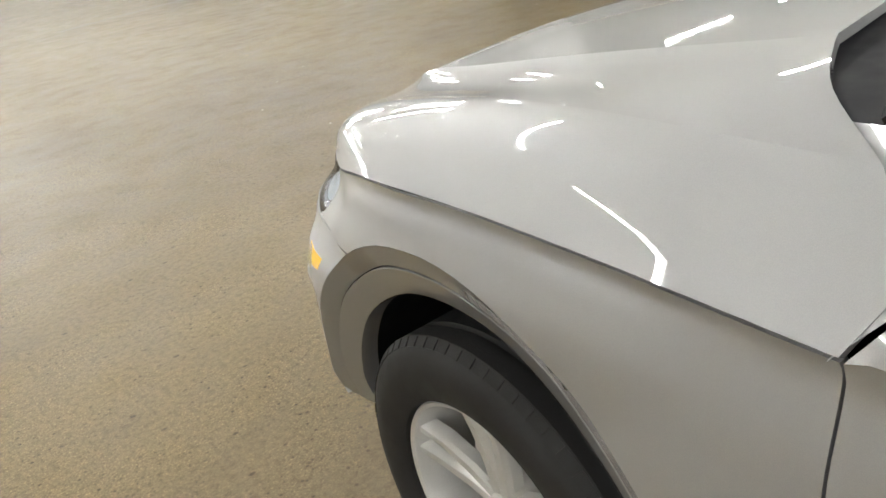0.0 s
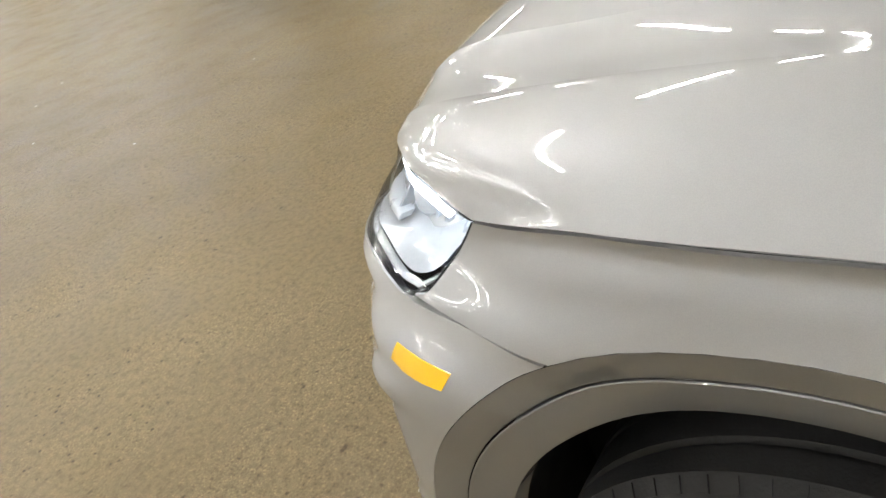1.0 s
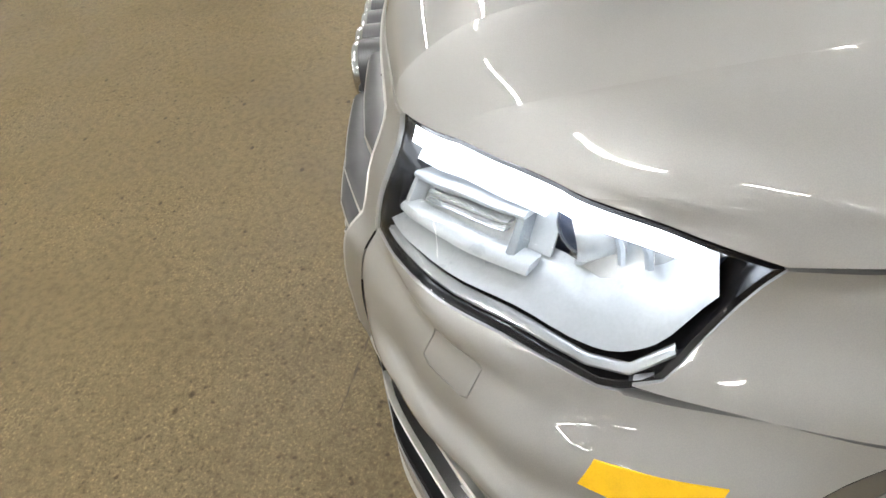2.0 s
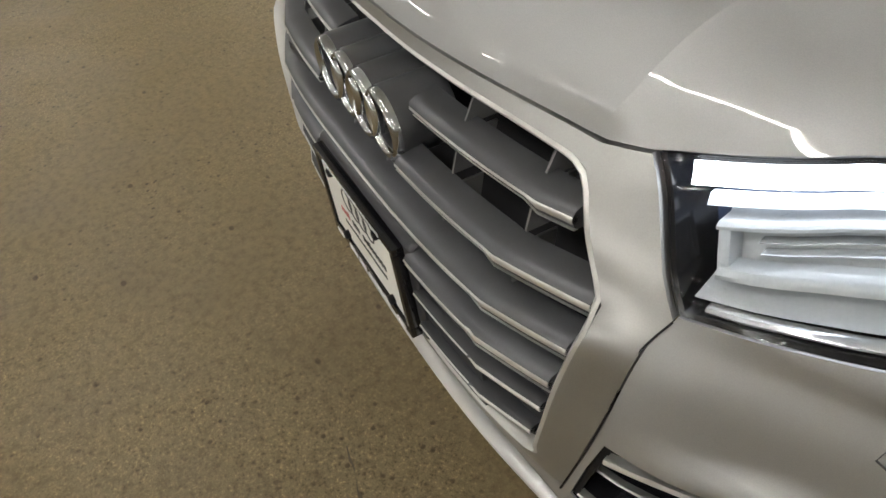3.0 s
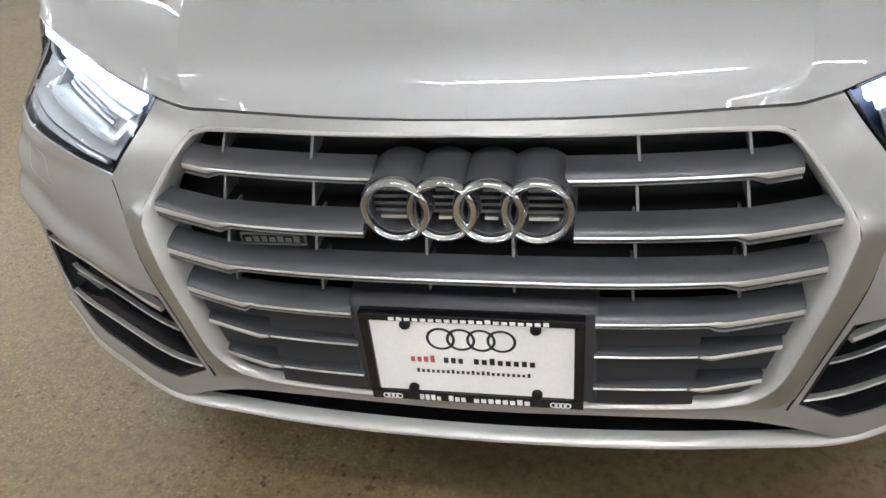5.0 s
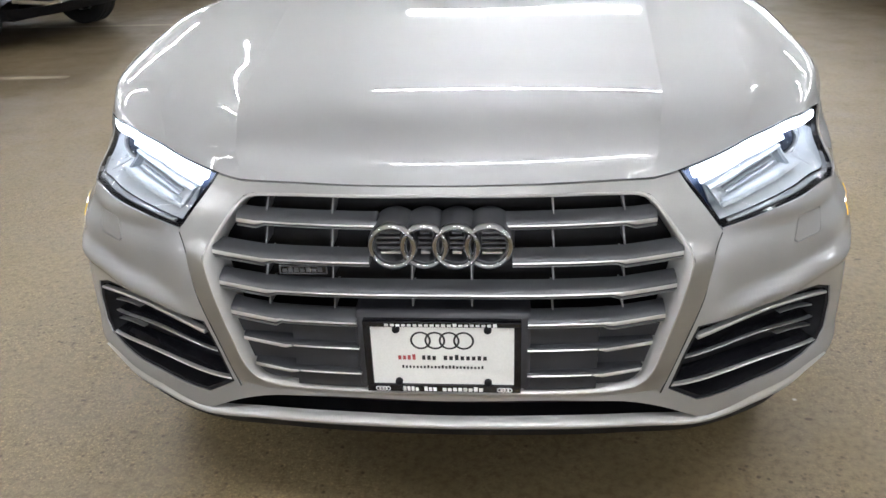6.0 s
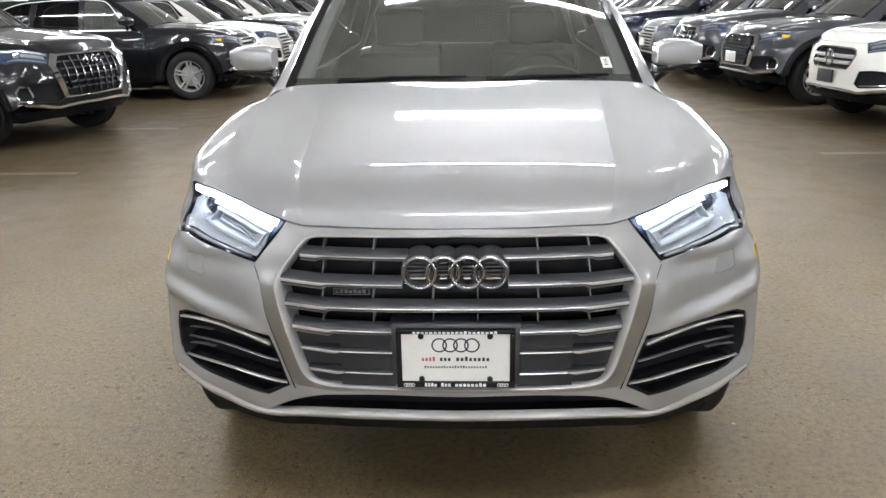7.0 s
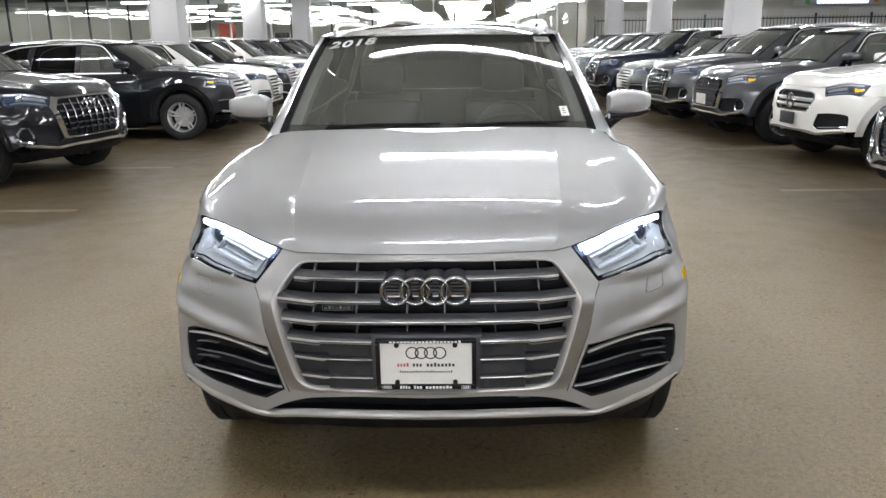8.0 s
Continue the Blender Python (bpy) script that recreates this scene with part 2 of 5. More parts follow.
def panel(outline, shape, h, thick=0.012, holes=(), mirror=False, side=1, rim=True, out=0.0, creases=()):
    """A sheet-metal panel: the outline (with holes) laid on the surface shape(u, v, out), with its edge turned inwards.
    mirror: both halves in one mesh, joined where u is 0. side -1: the half at the other side of the car."""
    loops = [dense(outline, h)] + [dense(o, h) for o in holes]
    pts, edges = [], []
    for lp in loops:
        k = len(pts)
        pts += lp
        edges += [(k + i, k + (i + 1) % len(lp)) for i in range(len(lp))]
    for line in creases:
        k = len(pts)
        pts += line
        edges += [(k + i, k + i + 1) for i in range(len(line) - 1)]
    rimpts = np.array(pts)
    lo, hi = rimpts.min(0), rimpts.max(0)
    gx, gy = np.meshgrid(np.arange(lo[0] + h * 0.5, hi[0], h), np.arange(lo[1] + h * 0.5, hi[1], h))
    grid = np.stack([gx.ravel(), gy.ravel()], 1)
    ok = inside(grid, loops[0])
    for lp in loops[1:]:
        ok &= ~inside(grid, lp)
    grid = grid[ok]
    if len(grid):
        near = np.array([np.min(((rimpts - g) ** 2).sum(1)) for g in grid])
        grid = grid[near > (0.55 * h) ** 2]
    every = [Vector(p) for p in pts] + [Vector(g) for g in grid]
    vs, _, fs, *_ = delaunay_2d_cdt(every, edges, [], 0, 1e-7)
    cen = np.array([[sum(vs[i][0] for i in f) / 3, sum(vs[i][1] for i in f) / 3] for f in fs])
    keep = inside(cen, loops[0])
    for lp in loops[1:]:
        keep &= ~inside(cen, lp)
    bm = bmesh.new()
    faces = [f for f, k in zip(fs, keep) if k]
    count = {}
    for f in faces:
        for a, b in zip(f, f[1:] + f[:1]):
            count[(a, b)] = count.get((a, b), 0) + 1
    for sg in ((1, -1) if mirror else (side,)):
        flip = (lambda q: (sg * q[0], q[1], q[2]))
        used = sorted({i for f in faces for i in f})
        made = {i: bm.verts.new(flip(shape(vs[i][0], vs[i][1], out))) for i in used}
        for f in faces:
            ring = [made[i] for i in f]
            bm.faces.new(ring if sg > 0 else ring[::-1])
        if rim:
            low = {}
            for (a, b) in count:
                if (b, a) in count or (mirror and abs(vs[a][0]) < 1e-6 and abs(vs[b][0]) < 1e-6):
                    continue
                for i in (a, b):
                    if i not in low:
                        low[i] = bm.verts.new(flip(shape(vs[i][0], vs[i][1], out - thick)))
                ring = (made[b], made[a], low[a], low[b])
                bm.faces.new(ring if sg > 0 else ring[::-1])
        for line in creases:
            on = {made[i] for i in used if min((vs[i][0] - p[0]) ** 2 + (vs[i][1] - p[1]) ** 2 for p in line) < 1e-9}
            for e in bm.edges:
                if e.verts[0] in on and e.verts[1] in on:
                    e.smooth = False
    if mirror:
        bmesh.ops.remove_doubles(bm, verts=[v for v in bm.verts if abs(v.co.x) < 1e-5], dist=1e-5)
    return bm


def strip(bm, shape, path, width, out, depth, side=1, taper=None, crown=0.0):
    """A moulding laid along path on shape(u, v, out): width across, standing from out - depth to out."""
    rings = []
    n = len(path)
    for i, (u, v) in enumerate(path):
        a, b = path[max(i - 1, 0)], path[min(i + 1, n - 1)]
        d = np.array([b[0] - a[0], b[1] - a[1]])
        d /= np.hypot(*d) + 1e-12
        nrm = np.array([-d[1], d[0]])
        w = width / 2 * (taper[0] + (taper[1] - taper[0]) * i / (n - 1) if taper else 1.0)
        ring = []
        for k, o in ((-1, out - depth), (-1, out), (0, out + crown), (1, out), (1, out - depth)):
            q = shape(u + nrm[0] * w * k, v + nrm[1] * w * k, o)
            ring.append((side * q[0], q[1], q[2]))
        rings.append(ring if side > 0 else ring[::-1])
    return loft(bm, rings, True, False, True)


# ---------------------------------------------------------------- the form of a car's body
# Seen from above: half the outline, from the middle of the nose round the side to the middle of the tail.
PLAN = [(0, -.078), (.33, -.064), (.51, -.032), (.666, .014), (.788, .084), (.862, .175), (.900, .285), (.926, .42), (.940, .60),
        (.9465, .95), (.9465, 2.7), (.938, 3.3), (.915, 3.8), (.865, 4.2), (.76, 4.42), (.55, 4.54), (0, 4.58)]
_p = np.array(PLAN, float)
_run = np.r_[0, np.cumsum(np.hypot(*np.diff(_p, axis=0).T))]
S_END = float(_run[-1])
_plan = hermite(np.r_[-_run[1], _run, S_END + 0.55], np.vstack([[-_p[1, 0], _p[1, 1]], _p, [-.55, 4.54]]))
# How far the skin leans in at each height: at the nose and at the sides.
_nose = hermite([.18, .26, .33, .42, .62, .75, .80, .85, .88, .95, .99, 1.1, 1.6], [.12, .05, .012, 0, 0, .006, .016, .038, .050, .096, .108, .15, .4])
_flank = hermite([.18, .26, .33, .45, .60, .70, .76, .82, .86, .89, .92, .945, .965, .984, 1.00, 1.03, 1.06, 1.10, 1.34, 1.60],
                 [.10, .055, .025, .012, .003, .0015, .004, .0095, .0145, .0195, .0255, .0310, .0340, .0325, .024, .036, .052, .075, .175, .305])
_seam = hermite([.30, .41, .60, .85, 1.15, 1.445, 2.5, 4.6], [.986, 1.000, 1.028, 1.034, 1.020, .996, .990, .985])
_plan = table(_plan, -.3, S_END + .5, 6000)
_nose, _flank, _seam = table(_nose, .18, 1.6), table(_flank, .18, 1.6), table(_seam, .30, 4.6)
_side_s = np.linspace(.5, S_END - .5, 3000)
_side_y = np.array([_plan(s)[1] for s in _side_s])
ARCH_Y, ARCH_Z, AXLES = .77, .40, (.79, 3.61)


def arch_swell(y, z):
    out = 0.0
    for yc in (ARCH_Y, ARCH_Y + 2.82):
        r = math.hypot(y - yc, z - ARCH_Z)
        out += .008 * (1 - ease(.50, .76, r))
    return out * ease(.2, .5, z) * (1 - ease(.84, .975, z))


def skin(s, z, out=0.0):
    """The body's outer skin: s runs from the nose's middle round the car, z is the height, out is metres proud of it."""
    a = _plan(s)
    b = _plan(s + .004) - _plan(s - .004)
    b = b / np.hypot(*b)
    w = ease(.12, .75, a[1])
    k = .78 + .22 * ease(0, .40, s)
    zz = z - (_seam(a[1]) - 1.0) * ease(.78, .93, z) * (1 - ease(1.02, 1.10, z))
    d = (1 - w) * _nose(z) * (1 - (1 - k) * ease(.85, .93, z)) + w * _flank(zz)
    d -= arch_swell(a[1], z) * ease(.3, .5, a[1])
    d -= .014 * ease(.80, .925, z) * (1 - ease(.945, 1.0, zz)) * ease(.36, .52, a[1]) * (1 - ease(1.10, 1.42, a[1]))  # the shoulder over the wheel
    if .30 < z < 1.1 and .45 < s < 1.6:
        corner = ease(.55, .70, s) * (1 - ease(.85, .97, s))  # the bumper's rounded corner
        fold = .670 + (s - .52) * .145  # a roll above the bumper's vents: hollow above it, leaning under below it
        d += corner * .012 * ease(.36, .43, z) * (1 - ease(.835, .872, z))
        rolled = ease(.53, .66, s) * (1 - ease(.88, 1.10, s))
        if z > fold and z < .87:
            u = (z - fold) / (.87 - fold)
            d += rolled * .022 * ease(.002, .040, z - fold) * (1 - u) ** 1.1
        elif z < fold:
            d += rolled * .016 * ease(.004, .042, fold - z) * ease(.47, .53, z)
        d -= .012 * ease(.34, .46, z) * (1 - ease(.60, .84, z)) * ease(.88, 1.0, s) * (1 - ease(1.05, 1.45, s))
        d -= .015 * ease(.42, .52, z) * (1 - ease(.79, .87, z)) * ease(.80, .93, s) * (1 - ease(1.06, 1.36, s))  # fullness of the bumper before the wheel
        d -= .006 * ease(.66, .77, z) * (1 - ease(.86, .94, z)) * ease(.96, 1.08, s) * (1 - ease(1.2, 1.42, s))
        d += .028 * ease(.878, .99, z) * (1 - ease(1.015, 1.09, z)) * math.sin(math.pi * min(max((s - .48) / .62, 0), 1)) ** 1.3  # the lamp's glass leans back
    return (a[0] + b[1] * (out - d), a[1] - b[0] * (out - d), z)


def at_y(y):
    """The run s along the flank at which the outline lies at y."""
    return float(np.interp(y, _side_y, _side_s))


def circle_sz(yc, zc, r, a0, a1, n=22):
    """An arc of a wheel arch, as points of the skin. Angles from the front, over the top."""
    return [(at_y(yc - r * math.cos(radians(a0 + (a1 - a0) * i / n))), zc + r * math.sin(radians(a0 + (a1 - a0) * i / n))) for i in range(n + 1)]


LAMP_TOP = [(.496, .963), (.60, .987), (.70, 1.006), (.80, 1.016), (.90, 1.019), (1.0, 1.016), (1.08, 1.009), (1.16, .996)]
LAMP_LOW = [(.572, .856), (.68, .875), (.80, .889), (.90, .892), (.97, .884), (1.02, .875), (1.055, .884), (1.10, .925), (1.16, .996)]
FRAME_OUT = [(0, .957), (.435, .952), (.492, .962), (.569, .853), (.552, .820), (.528, .722), (.464, .530), (.446, .515), (.40, .511), (0, .512)]
FRAME_IN = [(0, .934), (.30, .928), (.400, .924), (.420, .918), (.434, .905), (.486, .828), (.487, .812), (.481, .795), (.413, .560), (.405, .546), (.390, .536), (.35, .530), (0, .525)]
FOG = [(.523, .659), (.60, .669), (.687, .675), (.79, .674), (.87, .667), (.912, .652), (.922, .61), (.918, .54), (.90, .514), (.845, .500), (.743, .491), (.639, .482), (.541, .473), (.471, .512), (.497, .592)]
LIP_TOP = [(0, .437), (.29, .439), (.44, .432), (.546, .421), (.63, .434), (.708, .450), (.80, .463), (.876, .470), (.95, .475), (1.035, .48)]
LIP_LOW = [(0, .413), (.29, .414), (.44, .408), (.554, .397), (.63, .404), (.716, .415), (.80, .425), (.871, .433), (.95, .44), (1.035, .45)]
CHIN = [(0, .497), (.29, .498), (.40, .486), (.466, .465), (.546, .425)]
DOOR_Y = 1.445
LAMP_TOP_C, LAMP_LOW_C = rounded(LAMP_TOP, .02), rounded(LAMP_LOW, .02)
LIP_TOP_C, LIP_LOW_C = rounded(LIP_TOP, .03), rounded(LIP_LOW, .03)


# ---------------------------------------------------------------- parts that all the cars have
SEAM_ARC = [(1.036, .880), (1.16, .873), (at_y(.508), .866)]


WASHER = [(.776, .846), (.757, .801), (.768, .794), (.842, .797), (.853, .802), (.868, .843), (.862, .849), (.784, .850)]


def bumper_outline():
    low = [p for p in LIP_TOP_C if .556 < p[0] < .89] + [(.915, .474), (.945, .452), (.985, .432), (1.02, .421)]
    arc = circle_sz(ARCH_Y, ARCH_Z, .537, 2.5, 60.5, 16)
    lamp = [p for p in LAMP_LOW_C if p[0] < 1.03][::-1]
    return rounded(CHIN, .03) + low + arc + SEAM_ARC[-2:0:-1] + [(1.034, .8735)] + lamp + [(.5538, .820), (.5298, .722), (.4658, .530), (.4478, .5135), (.40, .509), (0, .510)]


def fender_outline():
    lamp = [p for p in LAMP_LOW_C if p[0] > 1.05]
    top = [(at_y(y), _seam(y) - .0035) for y in np.linspace(.45, DOOR_Y, 24)]
    arc = circle_sz(ARCH_Y, ARCH_Z, .537, 191, 61.5, 26)
    return [(1.040, .883)] + lamp + top + [(at_y(1.437), .86), (at_y(1.425), .30)] + arc + SEAM_ARC[-2:0:-1]


def hood_columns():
    seam = [skin(at_y(y), _seam(y) + .0028, .0005) for y in (.455, .52, .65, .86, 1.12, DOOR_Y)]
    return [
        [skin(0, .961), (0, .021, .997), (0, .078, 1.044), (0, .185, 1.084), (0, .42, 1.116), (0, .78, 1.157), (0, 1.185, 1.199)],
        [skin(.42, .960), (.423, .062, .993), (.433, .112, 1.034), (.450, .200, 1.072), (.472, .43, 1.101), (.502, .79, 1.144), (.545, 1.235, 1.190)],
        [skin(.56, .980), (.538, .120, 1.010), (.550, .170, 1.041), (.565, .28, 1.072), (.590, .52, 1.102), (.638, .86, 1.138), (.70, 1.314, 1.174)],
        [skin(.66, 1.004), (.610, .162, 1.027), (.636, .215, 1.050), (.66, .34, 1.076), (.69, .60, 1.110), (.755, .92, 1.143), (.815, 1.425, 1.140)],
        [skin(.93, 1.018), (.774, .290, 1.034), (.799, .348, 1.045), (.832, .475, 1.060), (.852, .71, 1.084), (.870, 1.01, 1.096), (.884, 1.478, 1.068)],
        [skin(1.16, 1.000)] + seam,
    ]


def make_hood():
    cols = [hermite([0, .05, .12, .25, .45, .70, 1], np.array(c)) for c in hood_columns()]
    us = (0, .44, .56, .67, .86, 1)

    def across(u, p, dip=0.0):  # creases at the second and the fourth column
        if u <= us[1]:
            q = hermite([-us[1], 0, us[1]], [p[1] * np.array([-1, 1, 1]), p[0], p[1]])(u)
            q[2] = p[0][2] + (p[1][2] - p[0][2]) * (u / us[1]) ** 2
            return q
        if u <= us[3]:
            q = hermite(us[1:4], p[1:4])(u)
            q[2] -= dip * math.sin(math.pi * ((u - us[1]) / (us[3] - us[1])) ** .6)  # the hollow beside the dome
            return q
        q = hermite(us[3:], p[3:])(u)
        q[2] += 2.4 * dip * math.sin(math.pi * ((u - us[3]) / (1 - us[3])) ** .75)  # the outer bulge over the wheel
        return q

    def edge0(u):
        p = [c(0) for c in cols]
        return across(u, p)

    def surface(u, v):
        p = [c(v) for c in cols]
        q = across(u, p, .007 * ease(.04, .22, v) * (1 - ease(.70, .98, v)))
        if v < .12:  # the front edge follows the lamp and the grille frame exactly
            s = float(np.interp(u, us, (0, .42, .56, .66, .93, 1.16)))
            z = float(np.interp(s, [0, .435, .496] + [k[0] for k in LAMP_TOP_C[1:]], [.9590, .9550, .9655] + [k[1] + .0035 for k in LAMP_TOP_C[1:]]))
            w = (1 - v / .12) ** 2
            q = q + (np.array(skin(s, z)) - edge0(u)) * w
        return q

    def shape(u, v, out=0.0):
        q = surface(u, v)
        if not out:
            return tuple(q)
        a = surface(min(u + .01, 1), v) - surface(max(u - .01, 0), v)
        b = surface(u, min(v + .01, 1)) - surface(u, max(v - .01, 0))
        n = np.cross(a, b)
        return tuple(q + n / np.linalg.norm(n) * out)

    return shape


hood_shape = make_hood()


def screen(u, v, out=0.0):
    """The windscreen: u from -1 to 1 across, v from 0 at the cowl to 1 at the roof."""
    b = np.array([.762 * u, 1.250 + .150 * u * u, 1.172 - .015 * u * u])
    t = np.array([.622 * u, 1.915 + .115 * u * u, 1.594 - .012 * u * u])
    q = b + (t - b) * v + np.array([0, -.5, .85]) * (.022 * math.sin(math.pi * v) + out)
    return tuple(q)


_rooftop = hermite([1.9, 2.05, 2.4, 3.0, 3.7, 4.3], [1.585, 1.592, 1.606, 1.606, 1.585, 1.55])
_crown = hermite([1.9, 2.05, 2.4, 3.0, 3.7, 4.3], [.006, .016, .042, .050, .046, .03])


def roof(u, y, out=0.0):
    e = skin(at_y(min(y, 4.15)) if y < 4.15 else at_y(4.15), _rooftop(y))
    x = u * e[0] * (1 - .10 * ease(3.6, 4.3, y))
    back = .115 * u * u * (1 - ease(2.0, 2.6, y))
    return (x, y - .115 * (1 - ease(2.0, 2.6, y)) + back, _rooftop(y) + _crown(y) * (1 - u * u) + out)


WINDOWS = [
    [(1.70, 1.118), (2.12, 1.535), (2.22, 1.560), (2.46, 1.572), (2.46, 1.118)],
    [(2.54, 1.118), (2.54, 1.574), (3.00, 1.568), (3.22, 1.545), (3.30, 1.118)],
    [(3.40, 1.150), (3.34, 1.535), (3.60, 1.505), (3.85, 1.40), (3.98, 1.17)],
]


def sz(loop):
    return [(at_y(y), z) for y, z in loop]


def tyre_and_rim(car, x, y, side, r=.378, dark=False, drop=0):
    """A wheel: a tyre with grooved tread, and a cast rim with five twin spokes."""
    w = thing("wheel", "", "")
    w.parent = car
    w.location = (x * side, y, r - drop)
    bm = bmesh.new()
    prof = [(.245, .085), (.252, .108), (.275, .119), (.315, .122), (.345, .117), (.362, .106), (r, .088), (r, .050), (r - .008, .046), (r - .008, .038), (r, .034),
            (r, -.034), (r - .008, -.038), (r - .008, -.046), (r, -.050), (r, -.088), (.362, -.106), (.33, -.118), (.25, -.10)]
    lathe(bm, prof, 72, (0, 0, 0), "x", side)
    for k in range(68):  # shoulder blocks
        m = Matrix.Rotation(2 * math.pi * k / 68, 4, "X") @ Matrix.Translation((side * .098, 0, .3685)) @ Matrix.Rotation(side * .72, 4, "Y")
        bmesh.ops.create_cube(bm, size=1, matrix=m @ Matrix.Diagonal((.020, .027, .005, 1)))
    part("tyre", bm, RUBBER, w)
    bm = bmesh.new()
    lathe(bm, [(.238, .070), (.250, .094), (.245, .102), (.236, .098), (.228, .070), (.222, .0), (.225, -.09)], 64, (0, 0, 0), "x", side)
    for k in range(5):
        for tw in (-1, 1):
            rings = []
            for t, rad in ((0, .035), (.3, .10), (.7, .18), (1, .232)):
                a = 2 * math.pi * k / 5 + math.pi / 2 + tw * radians(13 - 2.5 * t * 2) * (1 if t else 1.5)
                wide = .040 - .012 * t
                xo = .062 + .022 * t * t
                c, s_ = math.cos(a), math.sin(a)
                ring = []
                for du, dx in ((-1, -.030), (-1, -.006), (-.55, .004), (.55, .004), (1, -.006), (1, -.030)):
                    ring.append((side * (xo + dx), c * rad - s_ * wide * du * .5, s_ * rad + c * wide * du * .5))
                rings.append(ring if side > 0 else ring[::-1])
            loft(bm, rings, True, False, True)
    lathe(bm, [(.0, .072), (.030, .072), (.036, .066), (.062, .062), (.066, .05), (.066, .0)], 32, (0, 0, 0), "x", side)
    part("rim", bm, RIM if not dark else SLAT, w, "silver cast alloy rim with twin spokes")
    bm = bmesh.new()
    lathe(bm, [(.0, .0), (.16, .0), (.165, -.004), (.165, -.024), (.0, -.024)], 40, (0, 0, 0), "x", side)
    part("brake_disc", bm, BLADE, w)
    bm = bmesh.new()
    lathe(bm, [(.0, -.05), (.222, -.05)], 40, (0, 0, 0), "x", side)
    part("wheel_inner", bm, DARK, w)
    return w


def mirror(car, side, mat):
    """A door mirror: painted cap with a flat back, gloss black lower half, foot on the door."""
    x0, y0, z0 = .865, 1.70, 1.242

    def body(heights, lift, deep, pinch):
        rings = []
        for i, hh in enumerate(heights):
            t = i / (len(heights) - 1)
            ring = []
            for k in range(20):
                a = 2 * math.pi * k / 20
                c, s_ = math.cos(a), math.sin(a)
                u, w = math.copysign(abs(c) ** .48, c), math.copysign(abs(s_) ** .48, s_)
                dd = deep * (1 - .75 * max(0, t - .72) / .28 * pinch)
                ring.append((side * (x0 + .225 * t), y0 + .045 * t + (dd * u if u < 0 else .030 * u), z0 + lift[0] + (lift[1] - lift[0]) * t + hh * w))
            rings.append(ring if side > 0 else ring[::-1])
        return loft(bmesh.new(), rings, True, False, True)

    m = part("door_mirror", body([.040, .056, .060, .061, .060, .058, .053, .045, .030], (.010, .012), .100, 1), mat, car)
    part("lower_cover", body([.016, .020, .022, .021, .020, .018, .015, .012, .006], (-.052, -.038), .094, 1), GLOSS_BLACK, m, "gloss black lower half of the mirror")
    bm = bmesh.new()
    tube(bm, [(side * .835, 1.735, 1.105), (side * .862, 1.72, 1.135), (side * .895, 1.705, 1.165), (side * .935, 1.70, 1.19)], [.040, .034, .030, .026], 12)
    part("foot", bm, GLOSS_BLACK, m)
    bm = bmesh.new()
    loft(bm, [[(side * (x0 + .02), y0 + .036, z0 + dz) for dz in (-.035, .055)], [(side * (x0 + .205), y0 + .074, z0 + dz) for dz in (-.03, .045)]], False)
    part("mirror_glass", bm, CHROME, m)
    return m


def cabin(car):
    """Dashboard, steering wheel, seats and roof lining, as seen through the windscreen."""
    bm = bmesh.new()
    rings = []
    for i in range(13):
        u = -1 + i / 6
        y0 = 1.34 + .15 * u * u
        rings.append([(.70 * u, y0, 1.135), (.70 * u, y0 + .14, 1.150 + .012 * math.cos(u * 9)), (.70 * u, y0 + .32, 1.120), (.70 * u, y0 + .40, 1.03), (.70 * u, y0 + .40, .75)])
    loft(bm, rings, False)
    part("dashboard", bm, TRIM_DARK, car)
    bm = bmesh.new()
    rows = []
    for i in range(11):
        a = math.pi * i / 10
        rows.append([(.37 + .19 * math.cos(a), 1.55, 1.13 + .085 * math.sin(a)), (.37 + .20 * math.cos(a), 1.78, 1.125 + .075 * math.sin(a))])
    loft(bm, rows, False)
    part("instrument_hood", bm, TRIM_DARK, car)
    bm = bmesh.new()
    torus(bm, (0, 0, 0), .18, .016, "y", 40, 8)
    box(bm, -.17, .17, -.012, .012, -.02, .02, .006)
    bmesh.ops.transform(bm, matrix=Matrix.Translation((.37, 1.84, 1.08)) @ Matrix.Rotation(radians(-24), 4, "X"), verts=bm.verts)
    part("steering_wheel", bm, SEAT, car)
    for x, y in ((-.37, 2.45), (.37, 2.45), (-.40, 3.25), (.40, 3.25)):
        bm = bmesh.new()
        box(bm, x - .24, x + .24, y, y + .14, .62, 1.20, .05)
        box(bm, x - .24, x + .24, y - .45, y + .05, .50, .66, .05)
        st = part("seat", bm, SEAT, car)
        bm = bmesh.new()
        box(bm, x - .13, x + .13, y + .03, y + .13, 1.24, 1.42, .04)
        part("headrest", bm, SEAT, st)
    bm = bmesh.new()
    loft(bm, [[(u * .60, y, _rooftop(y) - .035) for u in (-1, -.5, 0, .5, 1)] for y in (2.05, 2.5, 3.0, 3.6, 4.0)], False)
    part("headliner", bm, HEADLINER, car)
    bm = bmesh.new()
    box(bm, -.12, .12, 1.90, 1.925, 1.455, 1.525, .012)
    tube(bm, [(0, 1.91, 1.52), (0, 1.87, 1.56)], .012)
    part("rear_view_mirror", bm, GLOSS_BLACK, car)
    bm = bmesh.new()
    box(bm, -.80, .80, 1.45, 4.2, .30, .46)
    part("cabin_floor", bm, TRIM_DARK, car)


